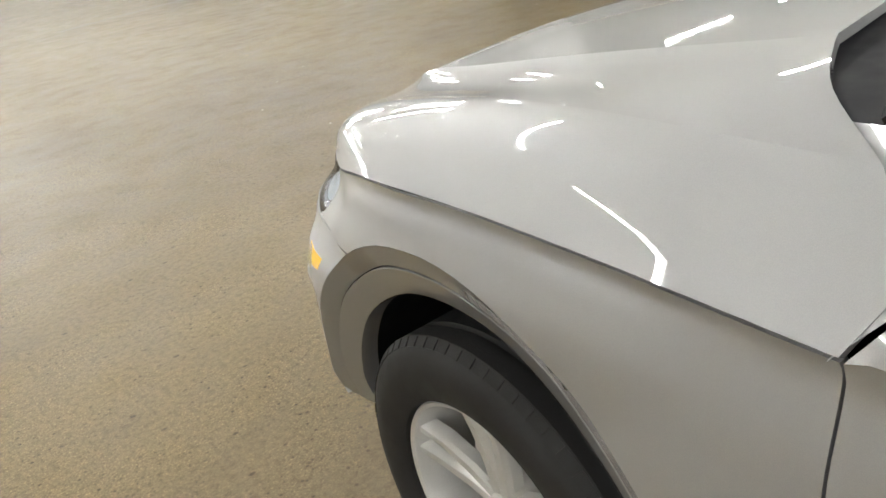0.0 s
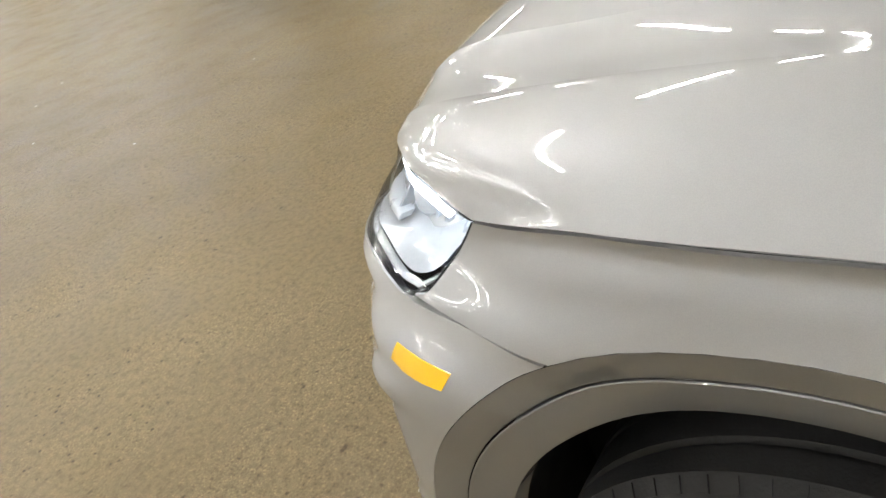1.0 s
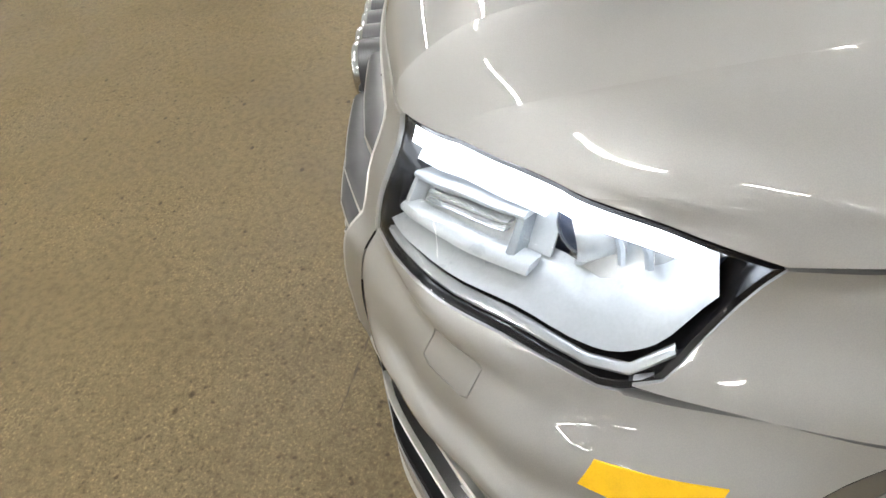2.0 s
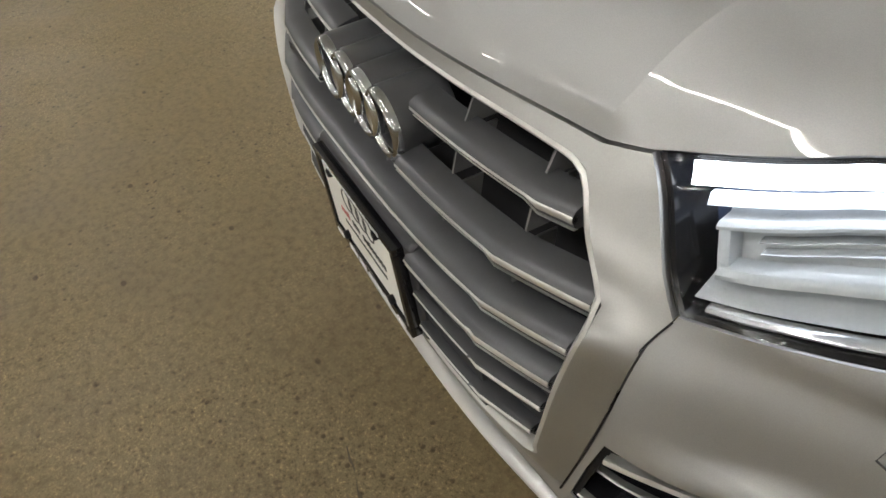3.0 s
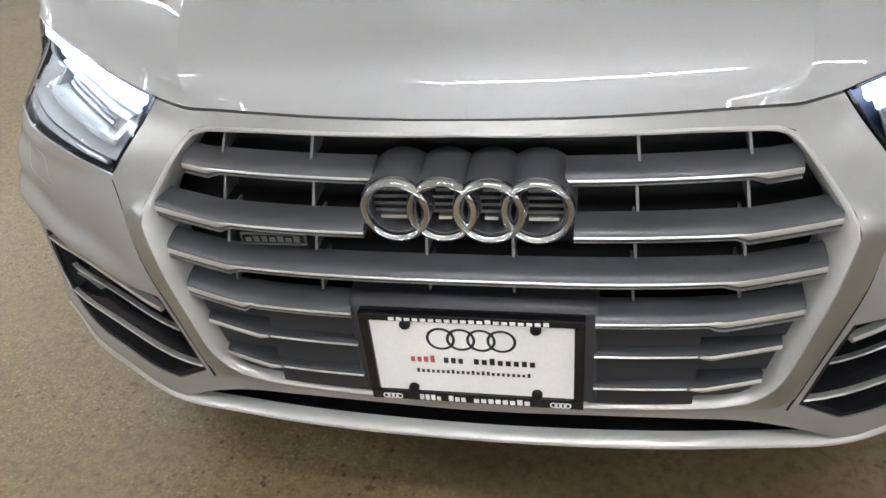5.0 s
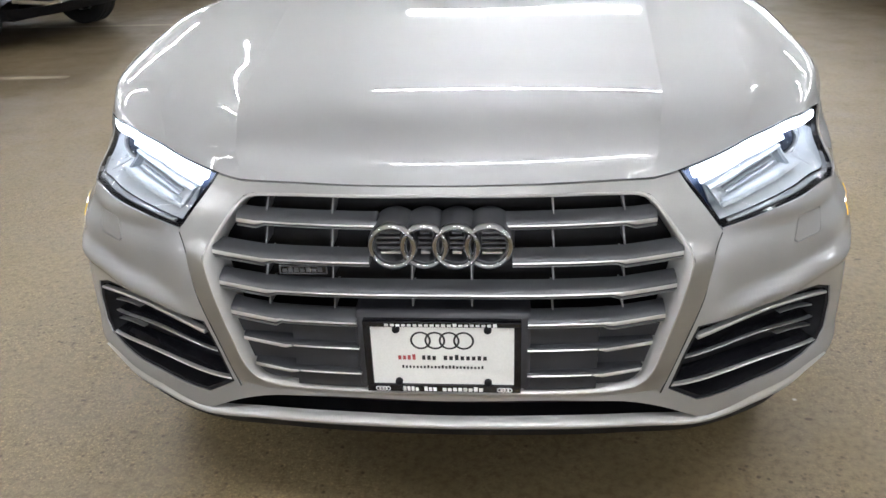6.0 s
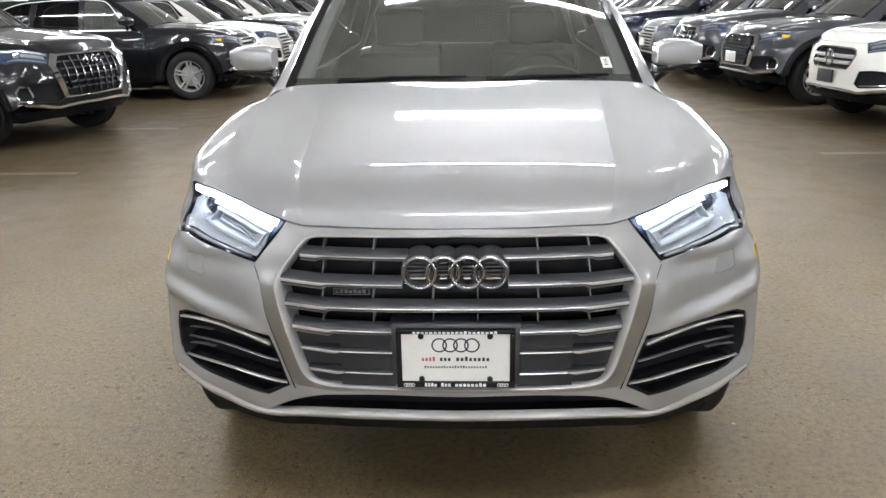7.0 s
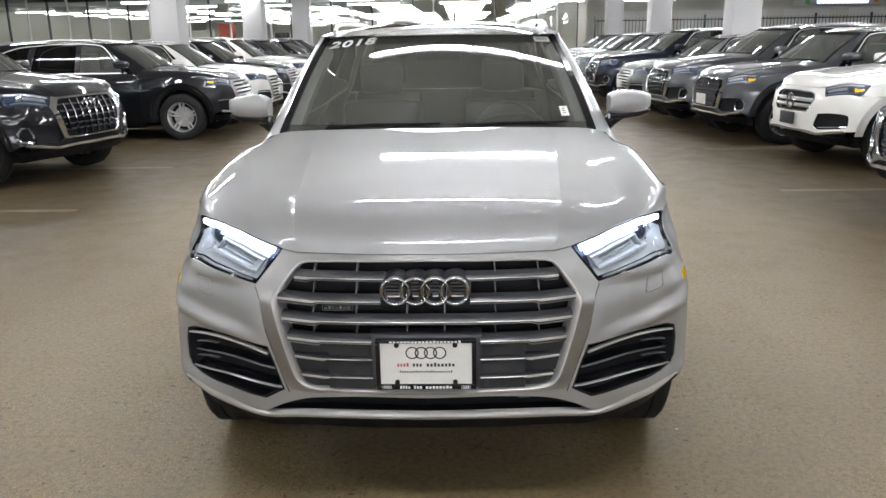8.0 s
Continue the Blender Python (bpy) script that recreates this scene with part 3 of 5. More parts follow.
def shell(car, body, h, hero, frame_hole=None, fog_hole=FOG, lamp=True):
    """Painted panels, glass, roof and wheels."""
    trim = BLADE
    outline = bumper_outline()
    if frame_hole:  # another front: the middle is closed but for the given opening
        outline = [(0, .437)] + [p for p in LIP_TOP_C if p[0] > .02] + circle_sz(ARCH_Y, ARCH_Z, .537, 10.5, 60.5, 14) + SEAM_ARC[-2:0:-1] + [(1.034, .8735)]
        outline += [p for p in LAMP_LOW_C if p[0] < 1.03][::-1] + [(.50, .955), (.435, .950)]
        outline += frame_hole
    bumper = part("bumper_cover", panel(outline, skin, h * (.5 if hero else 1), .014, [fog_hole] + ([WASHER] if hero else []), True), body, car)
    for sd in (1, -1):
        part("front_fender", panel(fender_outline(), skin, h * (.5 if hero else 1), .014, side=sd), body, car)
        n = len(circle_sz(0, 0, 1, 0, 1))
        for yc, a0 in ((ARCH_Y, 2), (ARCH_Y + 2.82, -10)):
            bm = bmesh.new()  # a band that leans under, then the flat trim round the opening
            rows = []
            for i in range(61):
                a = a0 + (192 - a0) * i / 60
                row = []
                for r, o in ((.536, -.0005), (.533, -.0025), (.494, -.0205), (.491, -.0250)):
                    row.append(skin(*circle_sz(yc, ARCH_Z, r, a, a, 1)[0], o))
                rows.append([(sd * q[0], q[1], q[2]) for q in row][::sd])
            loft(bm, rows, False)
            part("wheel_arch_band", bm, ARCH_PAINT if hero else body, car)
            bm = bmesh.new()
            rows = []
            for i in range(61):
                a = a0 + (192 - a0) * i / 60
                row = []
                for r, o in ((.4885, -.040), (.4885, -.0235), (.4865, -.0225), (.460, -.0320), (.434, -.0425), (.428, -.0465), (.427, -.085)):
                    row.append(skin(*circle_sz(yc, ARCH_Z, r, a, a, 1)[0], o))
                rows.append([(sd * q[0], q[1], q[2]) for q in row][::sd])
            loft(bm, rows, False)
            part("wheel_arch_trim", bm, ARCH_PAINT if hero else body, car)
        for yc in (ARCH_Y, ARCH_Y + 2.82):
            bm = bmesh.new()
            rows = []
            for i in range(19):
                a = radians(-16 + 212 * i / 18)
                rows.append([(sd * x, yc - .440 * math.cos(a), ARCH_Z + .440 * math.sin(a)) for x in (.885 if 12 < math.degrees(a) < 172 else .84, .60)])
            loft(bm, rows, False)
            mid = [bm.verts.new((sd * .60, yc - .46 * math.cos(a), ARCH_Z + .46 * math.sin(a))) for a in [radians(-16 + 212 * i / 18) for i in range(19)]]
            bm.faces.new(mid)
            part("wheel_arch_liner", bm, DARK, car)
        door = [(1.449, .993), (1.441, .86), (1.429, .30), (2.49, .30), (2.50, 1.00), (2.50, 1.10), (1.66, 1.10), (1.50, 1.06)]
        d = part("front_door", panel(sz(door), skin, h * 1.3, .014, side=sd), body, car)
        bm = bmesh.new()
        strip(bm, skin, [(at_y(y), .93) for y in (2.28, 2.34, 2.40, 2.45)], .028, .035, .02, sd)
        part("door_handle", bm, body, d)
        arc = circle_sz(ARCH_Y + 2.82, ARCH_Z, .537, 8, 62, 10)
        rear = sz([(2.505, 1.10), (2.505, 1.00), (2.495, .30)]) + [p for p in arc] + sz([(3.345, 1.0), (3.36, 1.10)])
        d = part("rear_door", panel(rear, skin, h * 1.3, .014, side=sd), body, car)
        bm = bmesh.new()
        strip(bm, skin, [(at_y(y), .93) for y in (3.12, 3.18, 3.24, 3.29)], .028, .035, .02, sd)
        part("door_handle", bm, body, d)
        arc = circle_sz(ARCH_Y + 2.82, ARCH_Z, .537, 62.5, 185, 20)
        quarter = arc + [(at_y(4.15), .34), (at_y(4.15), 1.10)] + sz([(3.365, 1.10), (3.35, 1.0)])
        part("rear_quarter", panel(quarter, skin, h * 1.4, .014, side=sd), body, car)
        sill = [(1.43, .295), (3.12, .295), (3.10, .20), (1.45, .20)]
        part("sill", panel(sz(sill), skin, .06, .02, side=sd), DARK if not hero else body, car)
        frame_side = sz([(1.50, 1.064), (1.66, 1.103), (4.15, 1.103)]) + [(at_y(4.15), 1.54)] + [(at_y(y), _rooftop(y)) for y in (4.0, 3.7, 3.4, 3.0, 2.7, 2.4, 2.2, 2.10)]
        part("window_frame", panel(frame_side, skin, h * 1.4, .012, [sz(w) for w in WINDOWS], side=sd), body if hero else GLOSS_BLACK, car)
        for i, w in enumerate(WINDOWS):
            o = part("side_window", panel(sz(w), skin, .08, .004, side=sd, out=-.008, rim=False), SIDE_GLASS if i else SCREEN_GLASS, car)
        bm = bmesh.new()
        strip(bm, skin, sz([(1.66, 1.110), (2.2, 1.110), (2.8, 1.110), (3.4, 1.112), (4.0, 1.15)]), .014, .006, .012, sd)
        part("window_trim", bm, trim, car)
        bm = bmesh.new()
        strip(bm, skin, rounded(sz([(1.68, 1.12), (1.90, 1.345), (2.11, 1.55), (2.30, 1.578), (2.8, 1.588), (3.2, 1.565), (3.62, 1.515), (3.88, 1.41), (4.02, 1.16)]), .1), .012, .006, .012, sd)
        part("window_trim", bm, trim, car)
        bm = bmesh.new()  # the pillar between windscreen and side window
        rows = []
        for i in range(12):
            v = i / 11
            a = np.array(screen(sd * 1.0, v, .001))
            b = np.array(skin(at_y(1.50 + .60 * v), 1.064 + (_rooftop(2.1) - 1.064) * v))
            b[0] *= sd
            bulge = np.array([sd * .3, -.5, .6]) * .012
            rows.append([tuple(a), tuple(a + (b - a) * .3 + bulge), tuple(a + (b - a) * .65 + bulge), tuple(b)])
        loft(bm, rows, False)
        part("windscreen_pillar", bm, body, car)
        if hero:
            bm = bmesh.new()
            loft(bm, [[screen(sd * .985, v, -.012), screen(sd * (.90 + .02 * v), v, -.05), screen(sd * (.90 + .02 * v), v, -.09)] for v in np.linspace(.08, .95, 9)], False)
            part("pillar_lining", bm, HEADLINER, car, "pale grey lining of the windscreen pillar")
        if hero:  # the closed corner between hood, pillar and door
            low = [np.array(hood_shape(u, 1.0)) * np.array([sd, 1, 1]) - np.array([0, .012, .010]) for u in (.60, .74, .88, 1.0)]
            bm = loft(bmesh.new(), [[tuple(q) for q in low], [tuple(q) for q in rows[0]]], False)
            part("hood_corner", bm, body, car)
        bm = bmesh.new()
        strip(bm, lambda u, v, o=0: screen(u, v, o), [(sd * (.975 + .006 * 0), i / 10) for i in range(11)], .045, .008, .01)
        part("pillar_gasket", bm, GLOSS_BLACK, car)
        bm = bmesh.new()  # roof rail
        rail = [(sd * roof(.93, y)[0], roof(.93, y)[1], roof(.93, y)[2] + dz) for y, dz in ((2.25, .004), (2.33, .028), (2.5, .036), (3.0, .038), (3.5, .036), (3.85, .026), (3.95, .002))]
        tube(bm, rail, .014, 8)
        part("roof_rail", bm, BLADE, car)
        mirror(car, sd, body)
        for yw in AXLES:
            tyre_and_rim(car, .818, yw, sd, drop=.058 if hero and yw > 2 else 0)
    bm = panel([(0, 0), (1, 0), (1, 1), (0, 1)], hood_shape, h, .014, (), True, creases=[[(u, v) for v in np.linspace(h, 1 - h, int(1 / h))] for u in (.44, .67)])
    part("hood", bm, body, car)
    bm = bmesh.new()
    loft(bm, [[roof(u, y) for u in (-1, -.8, -.6, -.4, -.2, 0, .2, .4, .6, .8, 1)] for y in (1.98, 2.05, 2.2, 2.4, 2.7, 3.0, 3.3, 3.6, 3.9, 4.15, 4.30)], False)
    rf = part("roof", bm, body, car)
    bm = bmesh.new()
    loft(bm, [[roof(u, y, .004) for u in (-.68, -.4, 0, .4, .68)] for y in (2.36, 2.6, 2.9, 3.2)], False)
    part("sunroof", bm, GLOSS_BLACK, rf, "dark glass sunroof panel")
    bm = bmesh.new()
    loft(bm, [[screen(-1 + i / 8, j / 8) for i in range(17)] for j in range(9)], False)
    g = part("windscreen", bm, SCREEN_GLASS, car)
    g.visible_shadow = False
    bm = bmesh.new()
    loft(bm, [[screen(-1 + i / 8, v, -.003) for i in range(17)] for v in (.90, 1.0)], False)
    loft(bm, [[screen(-1 + i / 8, v, -.003) for i in range(17)] for v in (0, .075)], False)
    part("glass_border", bm, GLOSS_BLACK, g, "black printed border of the windscreen")
    bm = bmesh.new()
    loft(bm, [[tuple(np.array(hood_shape(min(abs(u), .67), 1.0)) * np.array([1 if u >= 0 else -1, 1, 1]) + np.array([0, -.01, -.02])) for u in np.linspace(-.67, .67, 19)],
              [screen(u / .67, .0, -.01) for u in np.linspace(-.67, .67, 19)]], False)
    part("cowl", bm, DARK, car)
    for x0, x1, x2 in ((-.52, -.30, .02), (.10, .30, .62)):
        bm = bmesh.new()
        tube(bm, [screen(x0 / .765, .005, .022), screen(x1 / .765, .03, .026), screen(x2 / .765, .045, .018)], [.011, .009, .004], 6)
        tube(bm, [screen((x0 + .0) / .765, .040, .014), screen(x2 / .765, .052, .014)], .006, 6)
        part("wiper", bm, DARK, car)
    # the tail
    s0 = at_y(4.155)
    part("rear_bumper", panel([(s0, .30), (S_END, .30), (S_END, .62), (s0, .62)], skin, .06, .014, mirror=False), body, car)
    part("rear_bumper", panel([(s0, .30), (S_END, .30), (S_END, .62), (s0, .62)], skin, .06, .014, side=-1), body, car)
    for sd in (1, -1):
        part("tailgate", panel([(s0, .625), (S_END, .625), (S_END, 1.10), (s0, 1.10)], skin, .06, .014, side=sd), body, car)
        part("rear_window", panel([(s0, 1.105), (S_END, 1.105), (S_END, 1.54), (s0, 1.54)], skin, .06, .006, side=sd), GLOSS_BLACK, car)
        part("tail_lamp", panel([(s0 + .03, .90), (S_END - .45, .92), (S_END - .45, 1.04), (s0 + .03, 1.05)], skin, .05, .01, side=sd, out=.006), PRINT_RED, car)
    bm = bmesh.new()
    box(bm, -.60, .60, .42, 4.3, .24, .32, .03)
    part("underbody", bm, DARK, car)
    return bumper


# ---------------------------------------------------------------- the silver car's front
def front_at(x, z, out=0.0):
    """A point of the nose by its x instead of its run along the skin."""
    s = abs(x)
    for _ in range(4):
        s += abs(x) - skin(s, z, out)[0]
    q = skin(s, z, out)
    return (math.copysign(q[0], x) if x else 0.0, q[1], q[2])


def inset_loop(outer, inner, t):
    """A loop between two others, for bevels; both are walked by their share of length."""
    def walk_of(lp):
        p = np.array(lp, float)
        c = np.r_[0, np.cumsum(np.hypot(*np.diff(p, axis=0).T))]
        return lambda w: np.array([np.interp(w * c[-1], c, p[:, 0]), np.interp(w * c[-1], c, p[:, 1])])
    a, b = walk_of(outer), walk_of(inner)
    return [tuple(a(i / 80) * (1 - t) + b(i / 80) * t) for i in range(81)]


LEG_OUT = [(.40, .400), (.458, .515), (.464, .530), (.528, .722), (.552, .820), (.569, .853)]
LEG_IN = [(.35, .400), (.415, .537), (.427, .556), (.494, .792), (.500, .812), (.4985, .832)]


def leg_lift(s, z):
    """How far the frame's legs stand out below their kink: nothing at the seam, most at the inner edge."""
    if z > .845 or s < .30:
        return 0.0
    a = float(np.interp(z, [p[1] for p in LEG_OUT], [p[0] for p in LEG_OUT]))
    b = float(np.interp(z, [p[1] for p in LEG_IN], [p[0] for p in LEG_IN]))
    w = min(max((a - s) / (a - b), 0.0), 1.0)
    return .017 * w * (1 - ease(.812, .838, z)) * ease(.515, .60, z)


def grille_frame(car, mat, edge_mat, h=.02):
    """The wide frame round the grille: a face on the nose, a bright chamfer and a deep inner wall."""
    cham = [(0, .943), (.30, .937), (.404, .933), (.426, .927), (.442, .912), (.4985, .832), (.500, .812), (.494, .792), (.427, .556), (.415, .537), (.395, .524), (.35, .518), (0, .5165)]
    face = panel(FRAME_OUT + cham[::-1], lambda u, v, o=0.0: skin(u, v, o + leg_lift(u, v)), h, .02, (), True, rim=True, out=.002)
    fr = part("grille_frame", face, mat, car, "satin silver frame round the grille")
    bm = bmesh.new()
    pa, pb = inset_loop(cham, FRAME_IN, 0), inset_loop(cham, FRAME_IN, 1)
    for sg in (1, -1):
        rows = []
        for (a, b), (c, d) in zip(pa, pb):
            up = leg_lift(a, b)
            r = [skin(a, b, .002 + up), skin((a * .7 + c * .3), (b * .7 + d * .3), .004 + up), skin(a * .35 + c * .65, b * .35 + d * .65, .001 + up * .7), skin(c, d, -.010 + up * .3), skin(c, d, -.060)]
            r = [(sg * q[0], q[1], q[2]) for q in r]
            rows.append(r if sg > 0 else r[::-1])
        loft(bm, rows, False)
    bmesh.ops.remove_doubles(bm, verts=[v for v in bm.verts if abs(v.co.x) < 1e-5], dist=1e-5)
    part("chamfer", bm, edge_mat, fr, "inner edge of the frame")
    return fr


SLATS = [(.887, .359, .424, .006), (.824, .342, .478, .019), (.763, .332, .466, .020), (.700, .320, .447, .021), (.637, .312, .427, .017), (.575, .303, .408, .016)]


def slat_rows(z, xs, kink, proud, thick, deep, rise):
    rows = []
    for x in xs:
        a = abs(x)
        o = proud + (.004 if a > kink + .012 else 0) - .016 * max(0, (a - kink)) / .10
        t = thick * (1.9 if a > kink + .010 else 1.0)
        f = front_at(x, z, o)
        b = min(rise / .009, 1.0)  # a rounded nose above the front edge, running back into a broad top
        rows.append([(f[0], f[1] + .004, z - t), (f[0], f[1], z - t * .8), (f[0], f[1] - .001, z), (f[0], f[1] + .0005, z + .003), (f[0], f[1] + .0035, z + .003 + .0045 * b), (f[0], f[1] + .010, z + .003 + .0085 * b),
                     (f[0], f[1] + .022, z + .003 + .0115 * b), (f[0], f[1] + deep, z + .003 + .0145 * b), (f[0], f[1] + deep, z - t)])
    return rows


def hero_grille(car):
    backing = panel([(0, .95), (.43, .95), (.52, .82), (.43, .50), (0, .50)], skin, .06, .0, (), True, rim=False, out=-.085)
    part("grille_backing", backing, DARK, car, "black mesh and radiator shadow behind the slats")
    for i, (z, kink, end, proud) in enumerate(SLATS):
        lows = i >= 4
        spans = [(-end, end)]
        if i in (0, 1):
            gap = .128 if i == 0 else .141
            spans = [(-end, -gap), (gap, end)]
        elif i in (3, 4, 5):
            spans = [(-end, -.172), (.172, end)]
        for x0, x1 in spans:
            xs = sorted({x0, x1, *[x for x in np.arange(-.48, .481, .03) if x0 < x < x1], *[sg * (kink + d) for sg in (1, -1) for d in (0, .022) if x0 < sg * (kink + d) < x1]})
            bm = bmesh.new()
            if lows:
                loft(bm, slat_rows(z, xs, kink, proud, .0035, .03, .004), True, False, True)
            else:
                loft(bm, slat_rows(z, xs, kink, proud, .008, .040, .007), True, False, True)
            sl = part("grille_slat", bm, SLAT if not lows else PANEL_GREY, car)
            bm = bmesh.new()  # bright edge
            rows = []
            for x in xs:
                a = abs(x)
                o = proud + (.004 if a > kink + .012 else 0) - .016 * max(0, (a - kink)) / .10 + .0015
                t = (.0026 if not lows else .0024) * (2.8 if a > kink + .010 else 1.0)
                f = front_at(x, z, o)
                rows.append([(f[0], f[1] + .006, z - t), (f[0], f[1], z - t), (f[0], f[1] - .0008, z - t * .3), (f[0], f[1] + .001, z + .001), (f[0], f[1] + .007, z + .0015)])
            loft(bm, rows, True, False, True)
            part("slat_edge", bm, BLADE, sl, "brushed silver front edge")
            if not lows:  # a second thin bright line under the front face
                rows = []
                for x in xs:
                    a = abs(x)
                    o = proud + (.004 if a > kink + .012 else 0) - .016 * max(0, (a - kink)) / .10 + .0012
                    t = .0082 * (1.9 if a > kink + .010 else 1.0)
                    f = front_at(x, z, o)
                    rows.append([(f[0], f[1] + .006, z - t - .0006), (f[0], f[1] + .001, z - t - .0006), (f[0], f[1], z - t + .0006), (f[0], f[1] + .006, z - t + .001)])
                bm = bmesh.new()
                loft(bm, rows, True, False, True)
                part("lower_edge", bm, BLADE, sl, "thin bright lower edge")
            for sg in (1, -1):  # the thicker silver ends outside the kink
                part_xs = [x for x in xs if x * sg > kink]
                if lows and part_xs:
                    pts = sorted(part_xs + [sg * kink], key=abs)
                    rows = []
                    for x in pts:
                        f = front_at(x, z, proud + .003 - .02 * (abs(x) - kink) / .1)
                        hgt = .006 if abs(x) > kink + .02 else .003
                        rows.append([(f[0], f[1] + .02, z - .003), (f[0], f[1], z - .003), (f[0], f[1] + .001, z + .002), (f[0], f[1] + .012, z + hgt), (f[0], f[1] + .022, z + hgt)])
                    bm = bmesh.new()
                    loft(bm, rows, True, False, True)
                    part("slat_end", bm, SLAT, sl)
    for sg in (1, -1):  # the dark joint between the frame's legs and the bumper
        bm = bmesh.new()
        strip(bm, skin, rounded([(.569, .850), (.552, .820), (.528, .722), (.464, .530), (.455, .505)], .02), .0022, .0022, .006, sg)
        part("frame_joint", bm, DARK, car)
    # closed dark panels below the fourth slat
    for sg in (1, -1):
        for z0, z1 in ((.641, .694), (.579, .632), (.532, .571)):
            bm = bmesh.new()
            rows = []
            for x in np.linspace(.165, .315 if z0 > .53 else .30, 7):
                a, b = front_at(x * sg, z0, .004), front_at(x * sg, z1, .004)
                rows.append([a, b, (b[0], b[1] + .03, b[2]), (a[0], a[1] + .03, a[2])])
            loft(bm, rows, True, False, True)
            part("closed_panel", bm, PANEL_GREY, car)
            bm = bmesh.new()
            rows = []
            for x in np.linspace(.318, .42 - (.70 - z1) * .25 + .03, 5):
                a, b = front_at(x * sg, z0, -.012), front_at(x * sg, z1, -.012)
                rows.append([a, b, (b[0], b[1] + .02, b[2]), (a[0], a[1] + .02, a[2])])
            loft(bm, rows, True, False, True)
            part("closed_panel", bm, PANEL_GREY, car)
    # upright fins between the slats
    for x in (.060, .222, .362):
        for sg in (1, -1):
            for z0, z1 in ((.895, .932), (.838, .884), (.778, .820), (.712, .758)):
                if x < .1 and .838 <= z0 < .93:
                    if z0 < .9:
                        continue
                bm = bmesh.new()
                f, g = front_at(sg * x, z0, -.012), front_at(sg * x, z1, -.012)
                dx = sg * x * .015
                w = .0018
                quad = [(f[0] - w, f[1], z0), (f[0] + w, f[1], z0), (f[0] + w, f[1] + .05, z0), (f[0] - w, f[1] + .05, z0)]
                top = [(q[0] - dx, q[1] + g[1] - f[1], z1) for q in quad]
                loft(bm, [quad, top], True, False, True)
                part("grille_fin", bm, FIN, car)


def emblem(car, centre, R=.0490, pitch=.0628, r=.0063, hero=True):
    """Four linked chrome rings, for the hero on dark drums with fine bars inside."""
    x0, y0, z0 = centre
    for i in range(4):
        x = x0 + (i - 1.5) * pitch
        bm = bmesh.new()
        yr = y0 + (.0015 if i % 2 else 0)
        if hero:  # a flat band with rounded edges
            lathe(bm, [(R - 2 * r, .008), (R - 2 * r, .001), (R - 1.88 * r, -.0030), (R - 1.55 * r, -.0062), (R - r, -.0078), (R - .45 * r, -.0062), (R - .12 * r, -.0030), (R, .001), (R, .008)], 72, (x, yr, z0), "y", 1, True)
        else:
            torus(bm, (x, yr, z0), R - r, r, "y", 24, 6, .9)
        ring = part("emblem_ring", bm, CHROME, car, "polished chrome ring")
        if hero:
            bm = bmesh.new()
            lathe(bm, [(R - 2 * r + .0005, .002), (R - .001, .003), (R + .001, .010), (R + .001, .085), (R - 2.2 * r, .085), (R - 2.2 * r, .002)], 56, (x, y0, z0), "y", 1, True)
            part("drum", bm, SLAT, ring, "graphite plastic drum behind the ring")
    if hero:
        for k, dz in enumerate((-.022, -.011, .0, .011, .022)):
            for i in range(4):
                bm = bmesh.new()
                x = x0 + (i - 1.5) * pitch
                half = math.sqrt(max((R - 2 * r) ** 2 - dz * dz, 0)) - (.006 if i in (1, 2) else .002)
                lo, hi = (-half, half)
                if i > 0:
                    lo = -half + .014
                if i < 3:
                    hi = half - .014
                box(bm, x + lo, x + hi, y0 + .018, y0 + .05, z0 + dz - .0025, z0 + dz + .0025)
                part("emblem_bar", bm, SLAT if dz > -.02 else BLADE, car)
        bm = bmesh.new()
        box(bm, x0 - .116, x0 + .116, y0 + .052, y0 + .06, z0 - .034, z0 + .034)
        part("emblem_backing", bm, DARK, car)


def bars(name, mat, parent, x0, x1, z, y, height, count, gap=.25, seed=1):
    """A line of unreadable writing: short upright bars."""
    rnd = random.Random(seed)
    w = (x1 - x0) / count
    for i in range(count):
        a = x0 + i * w
        hh = height * rnd.choice((.72, .72, .8, 1.0))
        part(name, box(bmesh.new(), a, a + w * (1 - gap), y, y + .001, z, z + hh), mat, parent, "", False)


